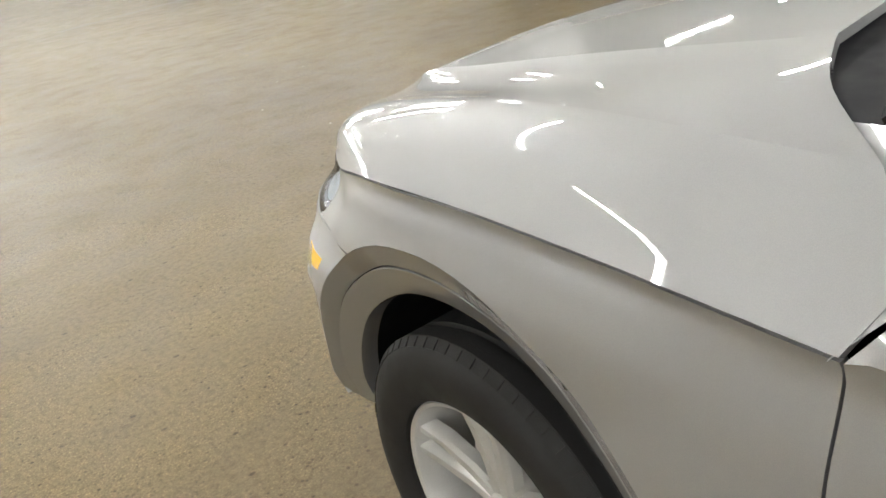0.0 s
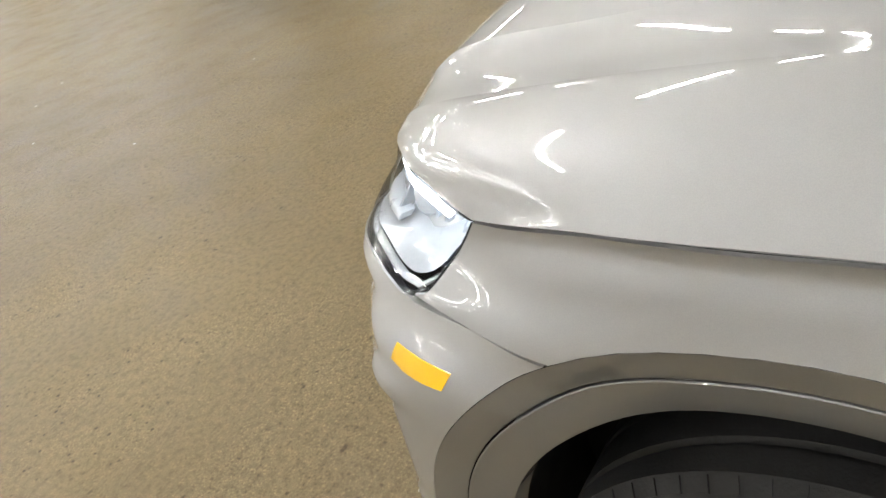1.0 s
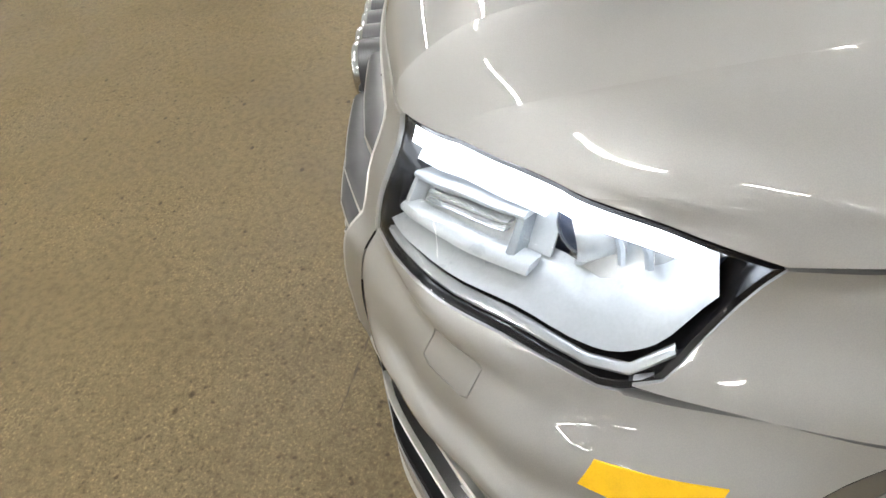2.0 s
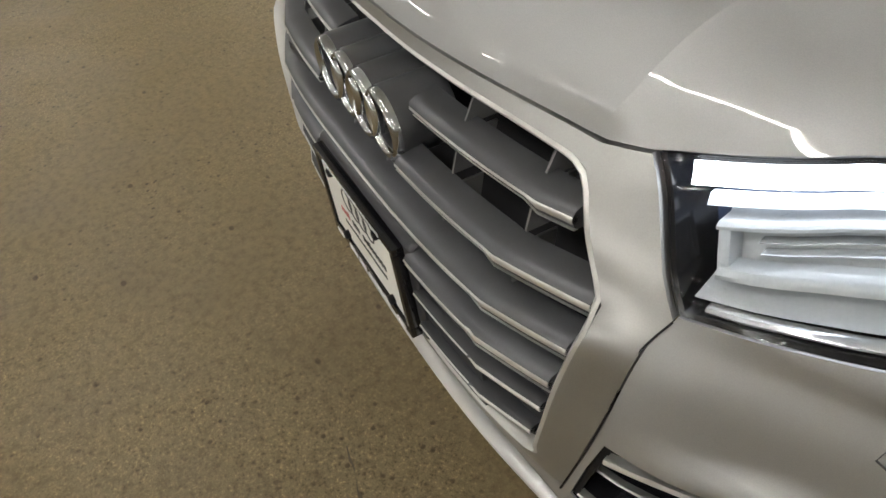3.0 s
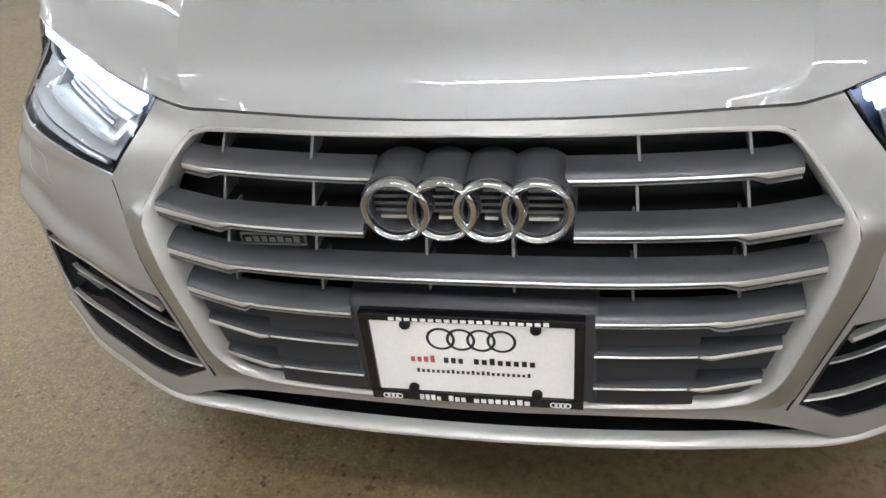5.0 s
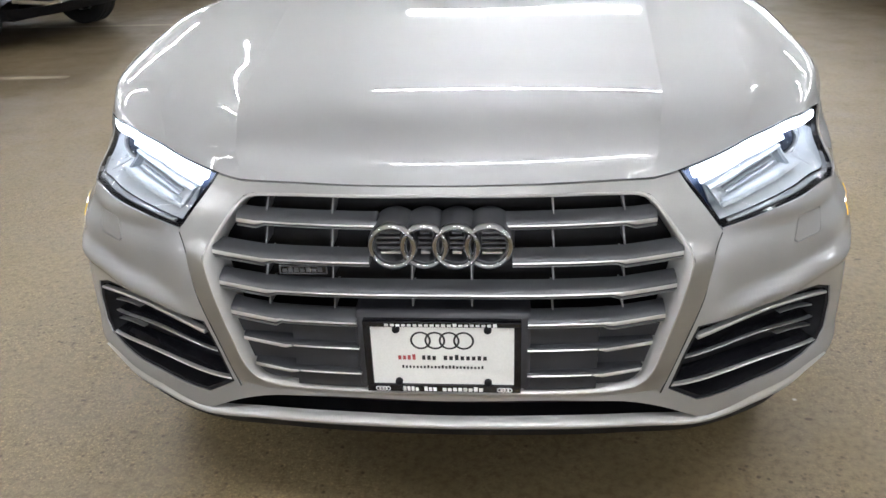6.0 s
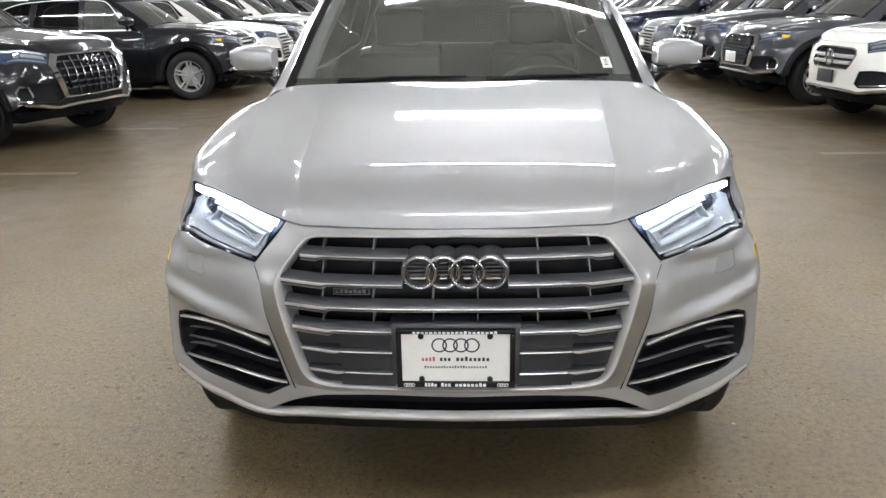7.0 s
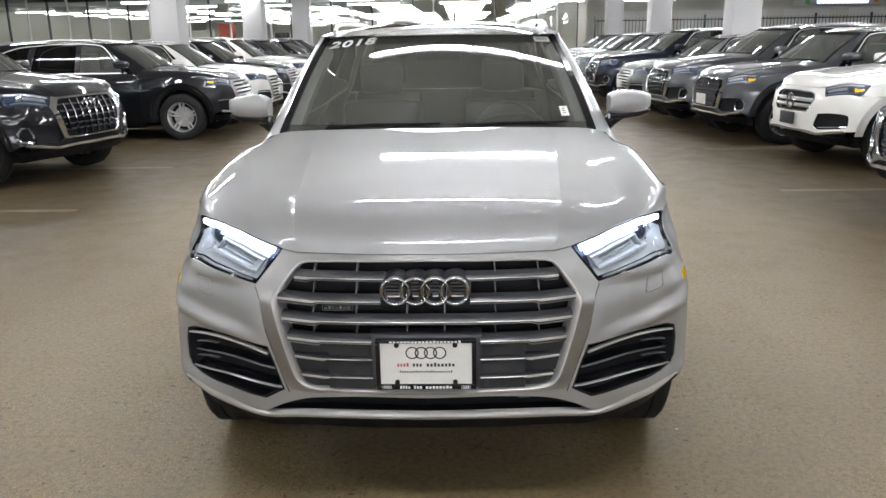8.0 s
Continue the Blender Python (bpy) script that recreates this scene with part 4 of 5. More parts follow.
def licence_plate(car):
    Y = -.0985
    bm = bmesh.new()  # the bracket: a thick tray whose rounded top edge leans back into the grille
    rings = []
    for x in (-.1775, -.1745, -.168, .168, .1745, .1775):
        e = .004 if abs(x) > .176 else .0012 if abs(x) > .17 else 0
        rings.append([(x, Y + .050, .536 + e), (x, Y + .016 + e, .536 + e), (x, Y + .009 + e, .541 + e), (x, Y + .009 + e, .709 - e), (x, Y + .0115 + e, .715 - e), (x, Y + .018 + e, .7195 - e), (x, Y + .026, .7215 - e), (x, Y + .062, .7235 - e)])
    loft(bm, rings, True, False, True)
    br = part("plate_bracket", bm, BRACKET, car, "charcoal plastic plate bracket")
    bm = bmesh.new()
    for x0, x1, z0, z1 in ((-.159, .159, .698, .7105), (-.159, .159, .540, .558), (-.159, -.1445, .558, .698), (.1445, .159, .558, .698)):
        box(bm, x0, x1, Y - .008, Y + .010, z0, z1, .0018)
    fr = part("plate_frame", bm, GLOSS_BLACK, br, "black dealer plate frame with unreadable white lettering")
    pl = part("plate", box(bmesh.new(), -.1465, .1465, Y - .003, Y + .001, .555, .700), PLATE_WHITE, br, "white paper dealer plate with printed rings")
    for i in range(4):
        bm = torus(bmesh.new(), ((i - 1.5) * .0290, Y - .0035, .6645), .0190, .0021, "y", 44, 6, .35)
        part("printed_ring", bm, PRINT_BLACK, pl)
    bars("red_bar", PRINT_RED, pl, -.091, -.052, .618, Y - .0040, .0125, 4, .38, 3)
    bars("print_bar", PRINT_BLACK, pl, -.042, -.010, .618, Y - .0040, .0125, 3, .38, 5)
    bars("print_bar", PRINT_BLACK, pl, .002, .094, .618, Y - .0040, .0125, 8, .38, 7)
    bars("small_bar", PRINT_BLACK, pl, -.084, .086, .597, Y - .0040, .0070, 23, .45, 9)
    bars("white_bar", PRINT_WHITE, fr, -.084, -.050, .5435, Y - .0092, .0105, 4, .28, 11)
    bars("white_bar", PRINT_WHITE, fr, -.040, -.012, .5435, Y - .0092, .0105, 3, .28, 12)
    bars("white_bar", PRINT_WHITE, fr, -.002, .084, .5435, Y - .0092, .0105, 8, .28, 14)
    bars("white_bar", PRINT_WHITE, fr, -.114, .114, .7005, Y - .0088, .0070, 20, .32, 13)
    for sg in (1, -1):
        for i in range(4):
            bm = torus(bmesh.new(), (sg * .126 + (i - 1.5) * .0066, Y - .0092, .5485), .0046, .0010, "y", 20, 5, .5)
            part("frame_mark", bm, PRINT_WHITE, fr)
        for z in (.692, .565):
            bm = bmesh.new()
            lathe(bm, [(0, -.012), (.0058, -.0115), (.0078, -.009), (.0078, .0)], 18, (sg * .092, Y, z), "y")
            part("screw_cap", bm, DARK, fr)
    # model badge in the grille
    q = front_at(-.278, .802, .006)
    bm = bmesh.new()
    box(bm, -.325, -.230, q[1] - .002, q[1] + .006, .7945, .8125, .001)
    bd = part("model_badge", bm, GLOSS_BLACK, car, "small dark badge with chrome lettering")
    bm = bmesh.new()
    for a, b, c, d in ((-.326, -.229, .811, .813), (-.326, -.229, .794, .796), (-.326, -.324, .794, .813), (-.231, -.229, .794, .813)):
        box(bm, a, b, q[1] - .004, q[1], c, d)
    part("badge_border", bm, SLAT, bd)
    bars("badge_bar", SLAT, bd, -.320, -.236, .7985, q[1] - .0035, .010, 7, .25, 21)


def lower_front(car):
    # bright lip, dark slot above it, black apron below
    bm = bmesh.new()
    rows = []
    low_s, low_z = [p[0] for p in LIP_LOW_C], [p[1] for p in LIP_LOW_C]
    top_s, top_z = [p[0] for p in LIP_TOP_C], [p[1] for p in LIP_TOP_C]
    for s in np.linspace(0, .925, 60):
        zt, zb = float(np.interp(s, top_s, top_z)), float(np.interp(s, low_s, low_z))
        shut = ease(.885, .925, s)
        zb += (zt - zb) * .8 * shut
        k = ease(.54, .62, s)  # free shelf before the intake, flush with the bumper at the sides
        prof = ((.0, -.022 * (1 - k) - .012 * k), (.0, -.014 * (1 - k)), (.10, -.002 + .002 * k), (.26, .003), (.42, .004), (.70, .000), (.92, -.005), (1.0, -.010), (1.0, -.020))
        rows.append([skin(s, zt + .003 * (1 - k) * (1 - f) + (zb - zt) * f, o) for f, o in prof])
    for sg in (1, -1):
        loft(bm, [[(sg * q[0], q[1], q[2]) for q in r][::sg] for r in rows], False)
    bmesh.ops.remove_doubles(bm, verts=[v for v in bm.verts if abs(v.co.x) < 1e-5], dist=1e-5)
    part("front_lip", bm, LIP, car, "bright silver strip along the foot of the bumper")
    slot = [(0, .508), (.40, .500), (.47, .478), (.56, .425), (.55, .39), (0, .39)]
    part("lower_intake", panel(slot, skin, .04, .0, (), True, rim=False, out=-.075), DARK, car)
    bm = bmesh.new()
    rows = []
    for s in np.linspace(0, .545, 14):
        z = float(np.interp(s, [p[0] for p in LIP_TOP_C], [p[1] for p in LIP_TOP_C]))
        rows.append([skin(s, z - .002, .0), skin(s, z - .004, -.09)])
    for sg in (1, -1):
        loft(bm, [[(sg * q[0], q[1], q[2]) for q in r] for r in rows], False)
    part("intake_floor", bm, DARK, car)
    bm = bmesh.new()
    for sg in (1, -1):
        rows = []
        for s in np.linspace(0, .985, 24):
            z = float(np.interp(s, [p[0] for p in LIP_LOW_C], [p[1] for p in LIP_LOW_C]))
            r = [skin(s, z + .002, -.004), skin(s, z - .02, -.030), skin(s, z - .05, -.045), skin(s, .325, -.10), skin(s, .28, -.20)]
            rows.append([(sg * q[0], q[1], q[2]) for q in r][:: sg])
        loft(bm, rows, False)
    part("apron", bm, DARK, car, "black apron under the bumper")
    bm = bmesh.new()
    strip(bm, front_strip, [(.30, .470), (.34, .470)], .010, -.05, .02)
    part("tow_clip", bm, SLAT, car)


def front_strip(u, v, o=0.0):
    return front_at(u, v, o)


def inset_ring(outline, d, h):
    """The outline, evenly walked, and the same line moved inwards by d."""
    ring = np.array(dense(outline, h))
    x, z = ring.T
    turn = math.copysign(1, float(np.sum(x * np.roll(z, -1) - np.roll(x, -1) * z)))
    along = np.roll(ring, -1, axis=0) - np.roll(ring, 1, axis=0)
    along /= np.hypot(*along.T)[:, None]
    return ring, ring + np.stack([-along[:, 1], along[:, 0]], 1) * d * turn


def faired(path, out, sd):
    """A line on the skin with its small waves smoothed away, and the direction outwards at each point."""
    q = np.array([skin(a, b, out) for a, b in path]) * (sd, 1, 1)
    w = np.linspace(-1, 1, len(q))
    q = np.stack([np.polyval(np.polyfit(w, q[:, k], 4), w) for k in range(3)], 1)
    along = np.gradient(q, axis=0)
    outs = np.stack([along[:, 1], -along[:, 0], 0 * w], 1) * sd
    return q, outs / np.linalg.norm(outs, axis=1)[:, None]


def fog_unit(car, sd):
    rec = part("fog_grille", panel(FOG, skin, .04, .0, side=sd, rim=False, out=-.055), DARK, car, "black bumper air vent with silver blades")
    wall = bmesh.new()
    rows = []
    loop = inset_ring(FOG, .002, .03)[1]
    for a, b in [*loop, loop[0]]:
        r = [skin(a, b, -.002), skin(a, b, -.057)]
        rows.append([(sd * q[0], q[1], q[2]) for q in r])
    loft(wall, rows, False)
    part("vent_wall", wall, DARK, rec)
    blades = (((.524, .634), (.60, .648), (.698, .655), (.81, .653), (.903, .638), .0100, .002, BLADE), ((.500, .574), (.58, .581), (.672, .585), (.79, .582), (.898, .570), .0040, -.016, SATIN),
              ((.480, .516), (.57, .521), (.672, .523), (.79, .521), (.905, .514), .0052, -.004, BLADE))
    for *path, w, o, mt in blades:
        pts, outs = faired(rounded(path, .03), o, sd)
        n = len(pts) - 1
        rows, wing = [], []
        for i, (q, d) in enumerate(zip(pts, outs)):
            t = w / 2 * (1 - .4 * i / n)
            back = q - d * .012
            rows.append([(back[0], back[1], q[2] - t), (q[0], q[1], q[2] - t), (q[0] + d[0] * .0018, q[1] + d[1] * .0018, q[2]), (q[0], q[1], q[2] + t), (back[0], back[1], q[2] + t)])
            fore, deep = q - d * .008, q - d * .046
            wing.append([(fore[0], fore[1], q[2] - .002), (fore[0], fore[1], q[2] + .002), (deep[0], deep[1], q[2] + .014), (deep[0], deep[1], q[2] + .006)])
        bm = bmesh.new()
        loft(bm, rows if sd > 0 else [r[::-1] for r in rows], True, False, True)
        part("vent_blade", bm, mt, rec)
        bm = bmesh.new()  # the wing behind the bright edge
        loft(bm, wing if sd < 0 else [r[::-1] for r in wing], True, False, True)
        part("vent_wing", bm, GLOSS_BLACK, rec)
    for path in (((.895, .600), (.83, .612), (.77, .617)), ((.900, .546), (.83, .558), (.77, .563))):
        bm = bmesh.new()
        strip(bm, skin, rounded(path, .03), .0036, -.020, .012, sd, (1.0, .4), .001)
        part("vent_fin", bm, SATIN, rec)
    inner = [(s + (.70 - s) * .045, z + (.575 - z) * .07) for s, z in FOG]
    rim = panel(FOG, skin, .02, .0, [inner], side=sd, rim=False, out=-.004)  # round the opening
    part("vent_rim", rim, DARK, rec, "dark grey rim of the vent")


def lamp_at(t, drop, top=LAMP_TOP_C, low=LAMP_LOW_C):
    """A place in the headlamp: t along it, drop from its top edge (0) to its lower edge (1)."""
    s = .50 + t * .64
    zt = float(np.interp(s, [p[0] for p in top], [p[1] for p in top]))
    lowpart = [p for p in low if p[0] <= 1.13]
    zb = float(np.interp(s, [p[0] for p in lowpart], [p[1] for p in lowpart]))
    if s < .572:
        zb = .856 - (.572 - s) * .17
    return (s, zt + (zb - zt) * drop)


def headlamp(car, sd):
    outline = LAMP_TOP_C[:-1] + LAMP_LOW_C[::-1]
    hl = part("headlamp", panel(outline, skin, .03, .085, side=sd, out=-.070, rim=False), LAMP_DARK, car, "lit headlamp with bright white running light")
    bm = bmesh.new()  # side wall
    loop = inset_ring(outline, .0018, .02)[1]
    rows = []
    for a, b in [*loop, loop[0]]:
        r = [skin(a, b, -.0035), skin(a, b, -.074)]
        rows.append([(sd * q[0], q[1], q[2]) for q in r])
    loft(bm, rows, False)
    part("lamp_wall", bm, GLOSS_BLACK, hl)
    lens = part("lamp_lens", panel(outline, skin, .02, .004, side=sd, out=-.001, rim=False), LAMP_GLASS, hl, "clear polycarbonate lens")
    lens.visible_shadow = False
    # dark edge band just inside the lens
    ring, inset = inset_ring(outline, .005, .02)
    rows = [[(sd * q[0], q[1], q[2]) for q in (skin(*a, -.0035), skin(*b, -.0045))] for a, b in zip(ring, inset)]
    bm = bmesh.new()
    loft(bm, rows + rows[:1], False)
    part("lens_border", bm, GLOSS_BLACK, hl)

    def run(t0, t1, d0, d1, width, out, depth, mt, name, label="", n=14, crown=.002, taper=None):
        path = [lamp_at(t0 + (t1 - t0) * i / n, d0 + (d1 - d0) * i / n) for i in range(n + 1)]
        b = bmesh.new()
        strip(b, skin, path, width, out, depth, sd, taper, crown)
        part(name, b, mt, hl, label)

    def below_edge(t0, t1, drop, width, out, depth, mt, name, label, taper):
        b = bmesh.new()  # keeps an even distance from the lamp's upper edge
        tops = [lamp_at(t0 + (t1 - t0) * i / 20, 0) for i in range(21)]
        strip(b, skin, [(u, v - drop) for u, v in tops], width, out, depth, sd, taper)
        part(name, b, mt, hl, label)

    def shelf(t0, t1, top, low, name, label, mt, n=14):
        """A reflector face that slopes forwards and down, from deep in the lamp to close behind the lens."""
        rows = []
        for i in range(n + 1):
            t, w = t0 + (t1 - t0) * i / n, i / n
            da, db = top[0] + (top[1] - top[0]) * w, low[0] + (low[1] - low[0]) * w
            rows.append([(sd * q[0], q[1], q[2]) for q in [skin(*lamp_at(t, da + (db - da) * f), -.056 + .040 * f ** 1.4) for f in (0, .25, .5, .75, 1)]])
        b = bmesh.new()
        loft(b, rows, False)
        part(name, b, mt, hl, label)

    below_edge(.045, .93, .0185, .0190, -.010, .012, DRL, "running_light", "glowing white light strip", (1.0, .85))
    below_edge(.072, .60, .0430, .0090, -.022, .006, DRL_SOFT, "light_guide", "faintly glowing second light guide", (1.0, .9))
    # the framed tray inside
    run(.10, .62, .60, .56, .036, -.046, .004, PALE_GUIDE, "reflector_back", n=8)
    run(.10, .54, .490, .430, .006, -.022, .024, PALE_GUIDE, "reflector_frame", n=8)
    run(.11, .135, .50, .74, .010, -.024, .02, PALE_GUIDE, "reflector_frame", n=4)
    run(.52, .535, .43, .72, .016, -.024, .025, LAMP_CLEAR, "reflector_frame", n=4)
    run(.13, .60, .745, .715, .008, -.020, .02, PALE_GUIDE, "reflector_frame", n=10)
    run(.16, .46, .60, .56, .003, -.036, .006, LAMP_CHROME, "reflector_rib", n=8)
    run(.17, .46, .66, .62, .003, -.036, .006, LAMP_CHROME, "reflector_rib", n=8)
    shelf(.115, .74, (.775, .66), (.905, .885), "lower_light_guide", "white lower light guide", PALE_GUIDE)
    shelf(.738, .955, (.64, .42), (.885, .80), "outer_light_guide", "white outer end of the light guide", PALE_GUIDE, 10)
    run(.14, .90, .955, .945, .0055, -.012, .008, LAMP_CHROME, "lower_trim", n=12)
    bm = bmesh.new()  # the smooth white bowl at the outer end
    rows = []
    for i in range(13):
        t = .70 + .27 * i / 12
        rows.append([(sd * q[0], q[1], q[2]) for q in [skin(*lamp_at(t, d), -.060 + .020 * d * d) for d in (.16, .30, .42, .54, .66)]])
    loft(bm, rows, False)
    part("outer_bowl", bm, LAMP_CHROME, hl, "bright reflector bowl at the outer end")
    # projector
    ps, pz = lamp_at(.665, .46)
    q = np.array(skin(ps, pz, -.045))
    e = np.array(skin(ps, pz, .0)) - q
    d = Vector((sd * e[0], e[1] * 1.0, 0)).normalized()
    fwd = (Vector((0, -1, -.05)) + d * .25).normalized()
    m = Matrix.Translation((sd * q[0], q[1], q[2])) @ fwd.to_track_quat("Z", "Y").to_matrix().to_4x4()
    bm = bmesh.new()
    lathe(bm, [(.037, -.03), (.038, .0), (.035, .006), (.031, .004), (.030, -.004)], 40, (0, 0, 0), "z")
    bmesh.ops.transform(bm, matrix=m, verts=bm.verts)
    part("projector_bezel", bm, LAMP_CHROME, hl)
    bm = bmesh.new()
    lathe(bm, [(.0001, .015), (.010, .014), (.019, .010), (.027, .003), (.030, -.006)], 36, (0, 0, 0), "z")
    bmesh.ops.transform(bm, matrix=m, verts=bm.verts)
    part("projector_lens", bm, PROJECTOR, hl, "dark glass projector lens")
    # second reflector at the outer end
    bm = bmesh.new()
    for t in (.80, .84):
        path = [lamp_at(t, .30), lamp_at(t + .008, .38), lamp_at(t + .010, .48)]
        strip(bm, skin, path, .008, -.034, .012, sd, None, .002)
    part("outer_reflector", bm, LAMP_CLEAR, hl)


def hero_details(car):
    for sd in (1, -1):
        fog_unit(car, sd)
        headlamp(car, sd)
        mk = [(1.012, .816), (.998, .789), (1.03, .784), (1.112, .789), (1.128, .815), (1.05, .816)]
        part("side_marker", panel(mk, skin, .012, .01, side=sd, out=.0015), AMBER, car, "amber side marker lamp")
        cs, cz = sum(p[0] for p in WASHER) / len(WASHER), sum(p[1] for p in WASHER) / len(WASHER)
        cover = [(s - .0016 * np.sign(s - cs), z - .0016 * np.sign(z - cz)) for s, z in WASHER]
        part("washer_cover", panel(cover, skin, .011, .008, side=sd), SILVER, car, "painted headlamp washer cover")
        part("washer_well", panel([(cs + (s - cs) * 1.08, cz + (z - cz) * 1.2) for s, z in WASHER], skin, .02, .0, side=sd, rim=False, out=-.012), DARK, car)
    # shut lines: dark gaskets behind the panel gaps
    for sd in (1, -1):
        bm = bmesh.new()
        strip(bm, skin, [(at_y(y), _seam(y) + .002) for y in np.linspace(.42, DOOR_Y - .012, 30)], .0055, -.0035, .006, sd)
        part("hood_gasket", bm, DARK, car)
        bm = bmesh.new()
        strip(bm, skin, [(at_y(y), z) for y, z in ((1.445, .955), (1.439, .86), (1.434, .6), (1.427, .31))], .008, -.010, .004, sd)
        part("door_gasket", bm, DARK, car)
        bm = bmesh.new()
        strip(bm, skin, SEAM_ARC, .006, -.006, .006, sd)
        part("fender_gasket", bm, PANEL_GREY, car)
    bm = bmesh.new()
    path = [(s, float(np.interp(s, [0, .435, .492], [.959, .954, .9645]))) for s in np.linspace(0, .492, 16)] + [(p[0], p[1] + .0005) for p in LAMP_TOP_C[1:]]
    for sg in (1, -1):
        strip(bm, skin, path, .006, -.007, .02, sg)
    part("hood_gasket", bm, DARK, car)
    # writing and stickers on the windscreen
    cu = bpy.data.curves.new("year_lettering", "FONT")
    cu.body, cu.size, cu.extrude, cu.shear, cu.offset, cu.space_character = "2018", .088, .0008, .18, .0022, 1.14
    cu.materials.append(PRINT_WHITE)
    ob = new("year_lettering", cu)
    ob.parent = car
    o, ex, ey = (Vector(screen(-.905, .845, .006)), Vector(screen(-.42, .905, .006)), Vector(screen(-.89, .96, .006)))
    ex = (ex - o).normalized()
    n = ex.cross((ey - o).normalized()).normalized()
    ey = n.cross(ex)
    ob.matrix_basis = Matrix.Translation(o) @ Matrix((ex, ey, n)).transposed().to_4x4() @ Matrix.Diagonal((1.27, 1.0, 1.0, 1.0))
    tagged(ob, "white painted year lettering on the windscreen")
    for u0, u1, v0, v1 in ((.80, .93, .90, .965), (.80, .855, .115, .20)):
        bm = bmesh.new()
        loft(bm, [[screen(u, v, .004) for u in np.linspace(u0, u1, 4)] for v in (v0, v1)], False)
        st = part("sticker", bm, PLATE_WHITE, car, "small white paper sticker on the windscreen")
        bm = bmesh.new()
        for k in range(3):
            v = v0 + (v1 - v0) * (.25 + .22 * k)
            loft(bm, [[screen(u, w, .0055) for u in np.linspace(u0 + .015, u1 - .02, 3)] for w in (v, v + (v1 - v0) * .08)], False)
        part("print_lines", bm, PANEL_GREY, st)


hero = thing("silver_suv", "silver compact SUV with lit headlamps, parked in the garage aisle", "car", SLOPE)
shell(hero, SILVER, .022, True)
grille_frame(hero, SATIN, LIP)
hero_grille(hero)
emblem(hero, (0, -.060, .8545))
licence_plate(hero)
lower_front(hero)
cabin(hero)
hero_details(hero)


# ---------------------------------------------------------------- the garage
def floor_material():
    m, nt, b = material("garage_concrete")
    broad, mid, fine = noise_node(nt, .45, 5.0, .6), noise_node(nt, 3.2, 5.0, .6), noise_node(nt, 120.0, 3.0, .6)
    base = ramp(nt, broad.outputs["Fac"], [(.3, (.150, .113, .056)), (.55, (.192, .148, .077)), (.75, (.225, .179, .101))])
    stain = ramp(nt, mid.outputs["Fac"], [(.25, (.62, .58, .52)), (.5, (1, 1, 1)), (.8, (1.0, .98, .95))])
    c1 = blend(nt, "MULTIPLY", base.outputs[0], stain.outputs[0], .5)
    speck = ramp(nt, fine.outputs["Fac"], [(.34, (.52, .49, .44)), (.44, (.95, .95, .94)), (.56, (1.0, 1.0, 1.0)), (.68, (1.75, 1.72, 1.66))])
    grit = noise_node(nt, 420.0, 2.0, .7)
    grain = ramp(nt, grit.outputs["Fac"], [(.36, (.66, .64, .61)), (.5, (1, 1, 1)), (.64, (1.36, 1.34, 1.30))])
    patch = noise_node(nt, 38.0, 3.0, .65)
    mottle = ramp(nt, patch.outputs["Fac"], [(.36, (.78, .76, .72)), (.5, (1, 1, 1)), (.66, (1.14, 1.13, 1.11))])
    rough_zone = noise_node(nt, .85, 5.0, .65)
    bare = ramp(nt, rough_zone.outputs["Fac"], [(.40, (.10, .10, .10)), (.58, (1, 1, 1))])
    cm = blend(nt, "MULTIPLY", c1.outputs[0], mottle.outputs[0], 1.0)
    c0 = blend(nt, "MULTIPLY", cm.outputs[0], grain.outputs[0], bare.outputs[0])
    c2 = blend(nt, "MULTIPLY", c0.outputs[0], speck.outputs[0], bare.outputs[0])
    co, vo = nt.nodes.new("ShaderNodeTexCoord"), nt.nodes.new("ShaderNodeTexVoronoi")
    vo.inputs["Scale"].default_value, vo.inputs["Randomness"].default_value = 27.0, 1.0
    nt.links.new(co.outputs["Object"], vo.inputs["Vector"])
    worn = noise_node(nt, 1.7, 4.0, .6)
    some = ramp(nt, worn.outputs["Fac"], [(.38, (0, 0, 0)), (.58, (1, 1, 1))])
    pits = ramp(nt, vo.outputs["Distance"], [(.10, (.36, .33, .29)), (.21, (1, 1, 1))])
    c4 = blend(nt, "MULTIPLY", c2.outputs[0], pits.outputs[0], some.outputs[0])
    wide, warp = nt.nodes.new("ShaderNodeTexVoronoi"), nt.nodes.new("ShaderNodeMapping")
    warp.inputs["Scale"].default_value = (5.2, 8.4, 1)
    warp.inputs["Rotation"].default_value = (0, 0, .5)
    nt.links.new(co.outputs["Object"], warp.inputs["Vector"])
    nt.links.new(warp.outputs[0], wide.inputs["Vector"])
    wide.inputs["Scale"].default_value = 1.0
    holes = ramp(nt, wide.outputs["Distance"], [(.045, (.30, .27, .22)), (.085, (1, 1, 1))])
    c5 = blend(nt, "MULTIPLY", c4.outputs[0], holes.outputs[0], .85)
    chip = nt.nodes.new("ShaderNodeTexVoronoi")
    chip.inputs["Scale"].default_value = 1.9
    nt.links.new(co.outputs["Object"], chip.inputs["Vector"])
    chips = ramp(nt, chip.outputs["Distance"], [(.016, (1, 1, 1)), (.022, (0, 0, 0))])
    c3 = blend(nt, "MIX", c5.outputs[0], (.55, .53, .48), chips.outputs[0])
    # dimmer light in the bays beside the driven lane, painted dark with ragged edges
    axes, edge = nt.nodes.new("ShaderNodeSeparateXYZ"), noise_node(nt, .9, 4.0, .6)
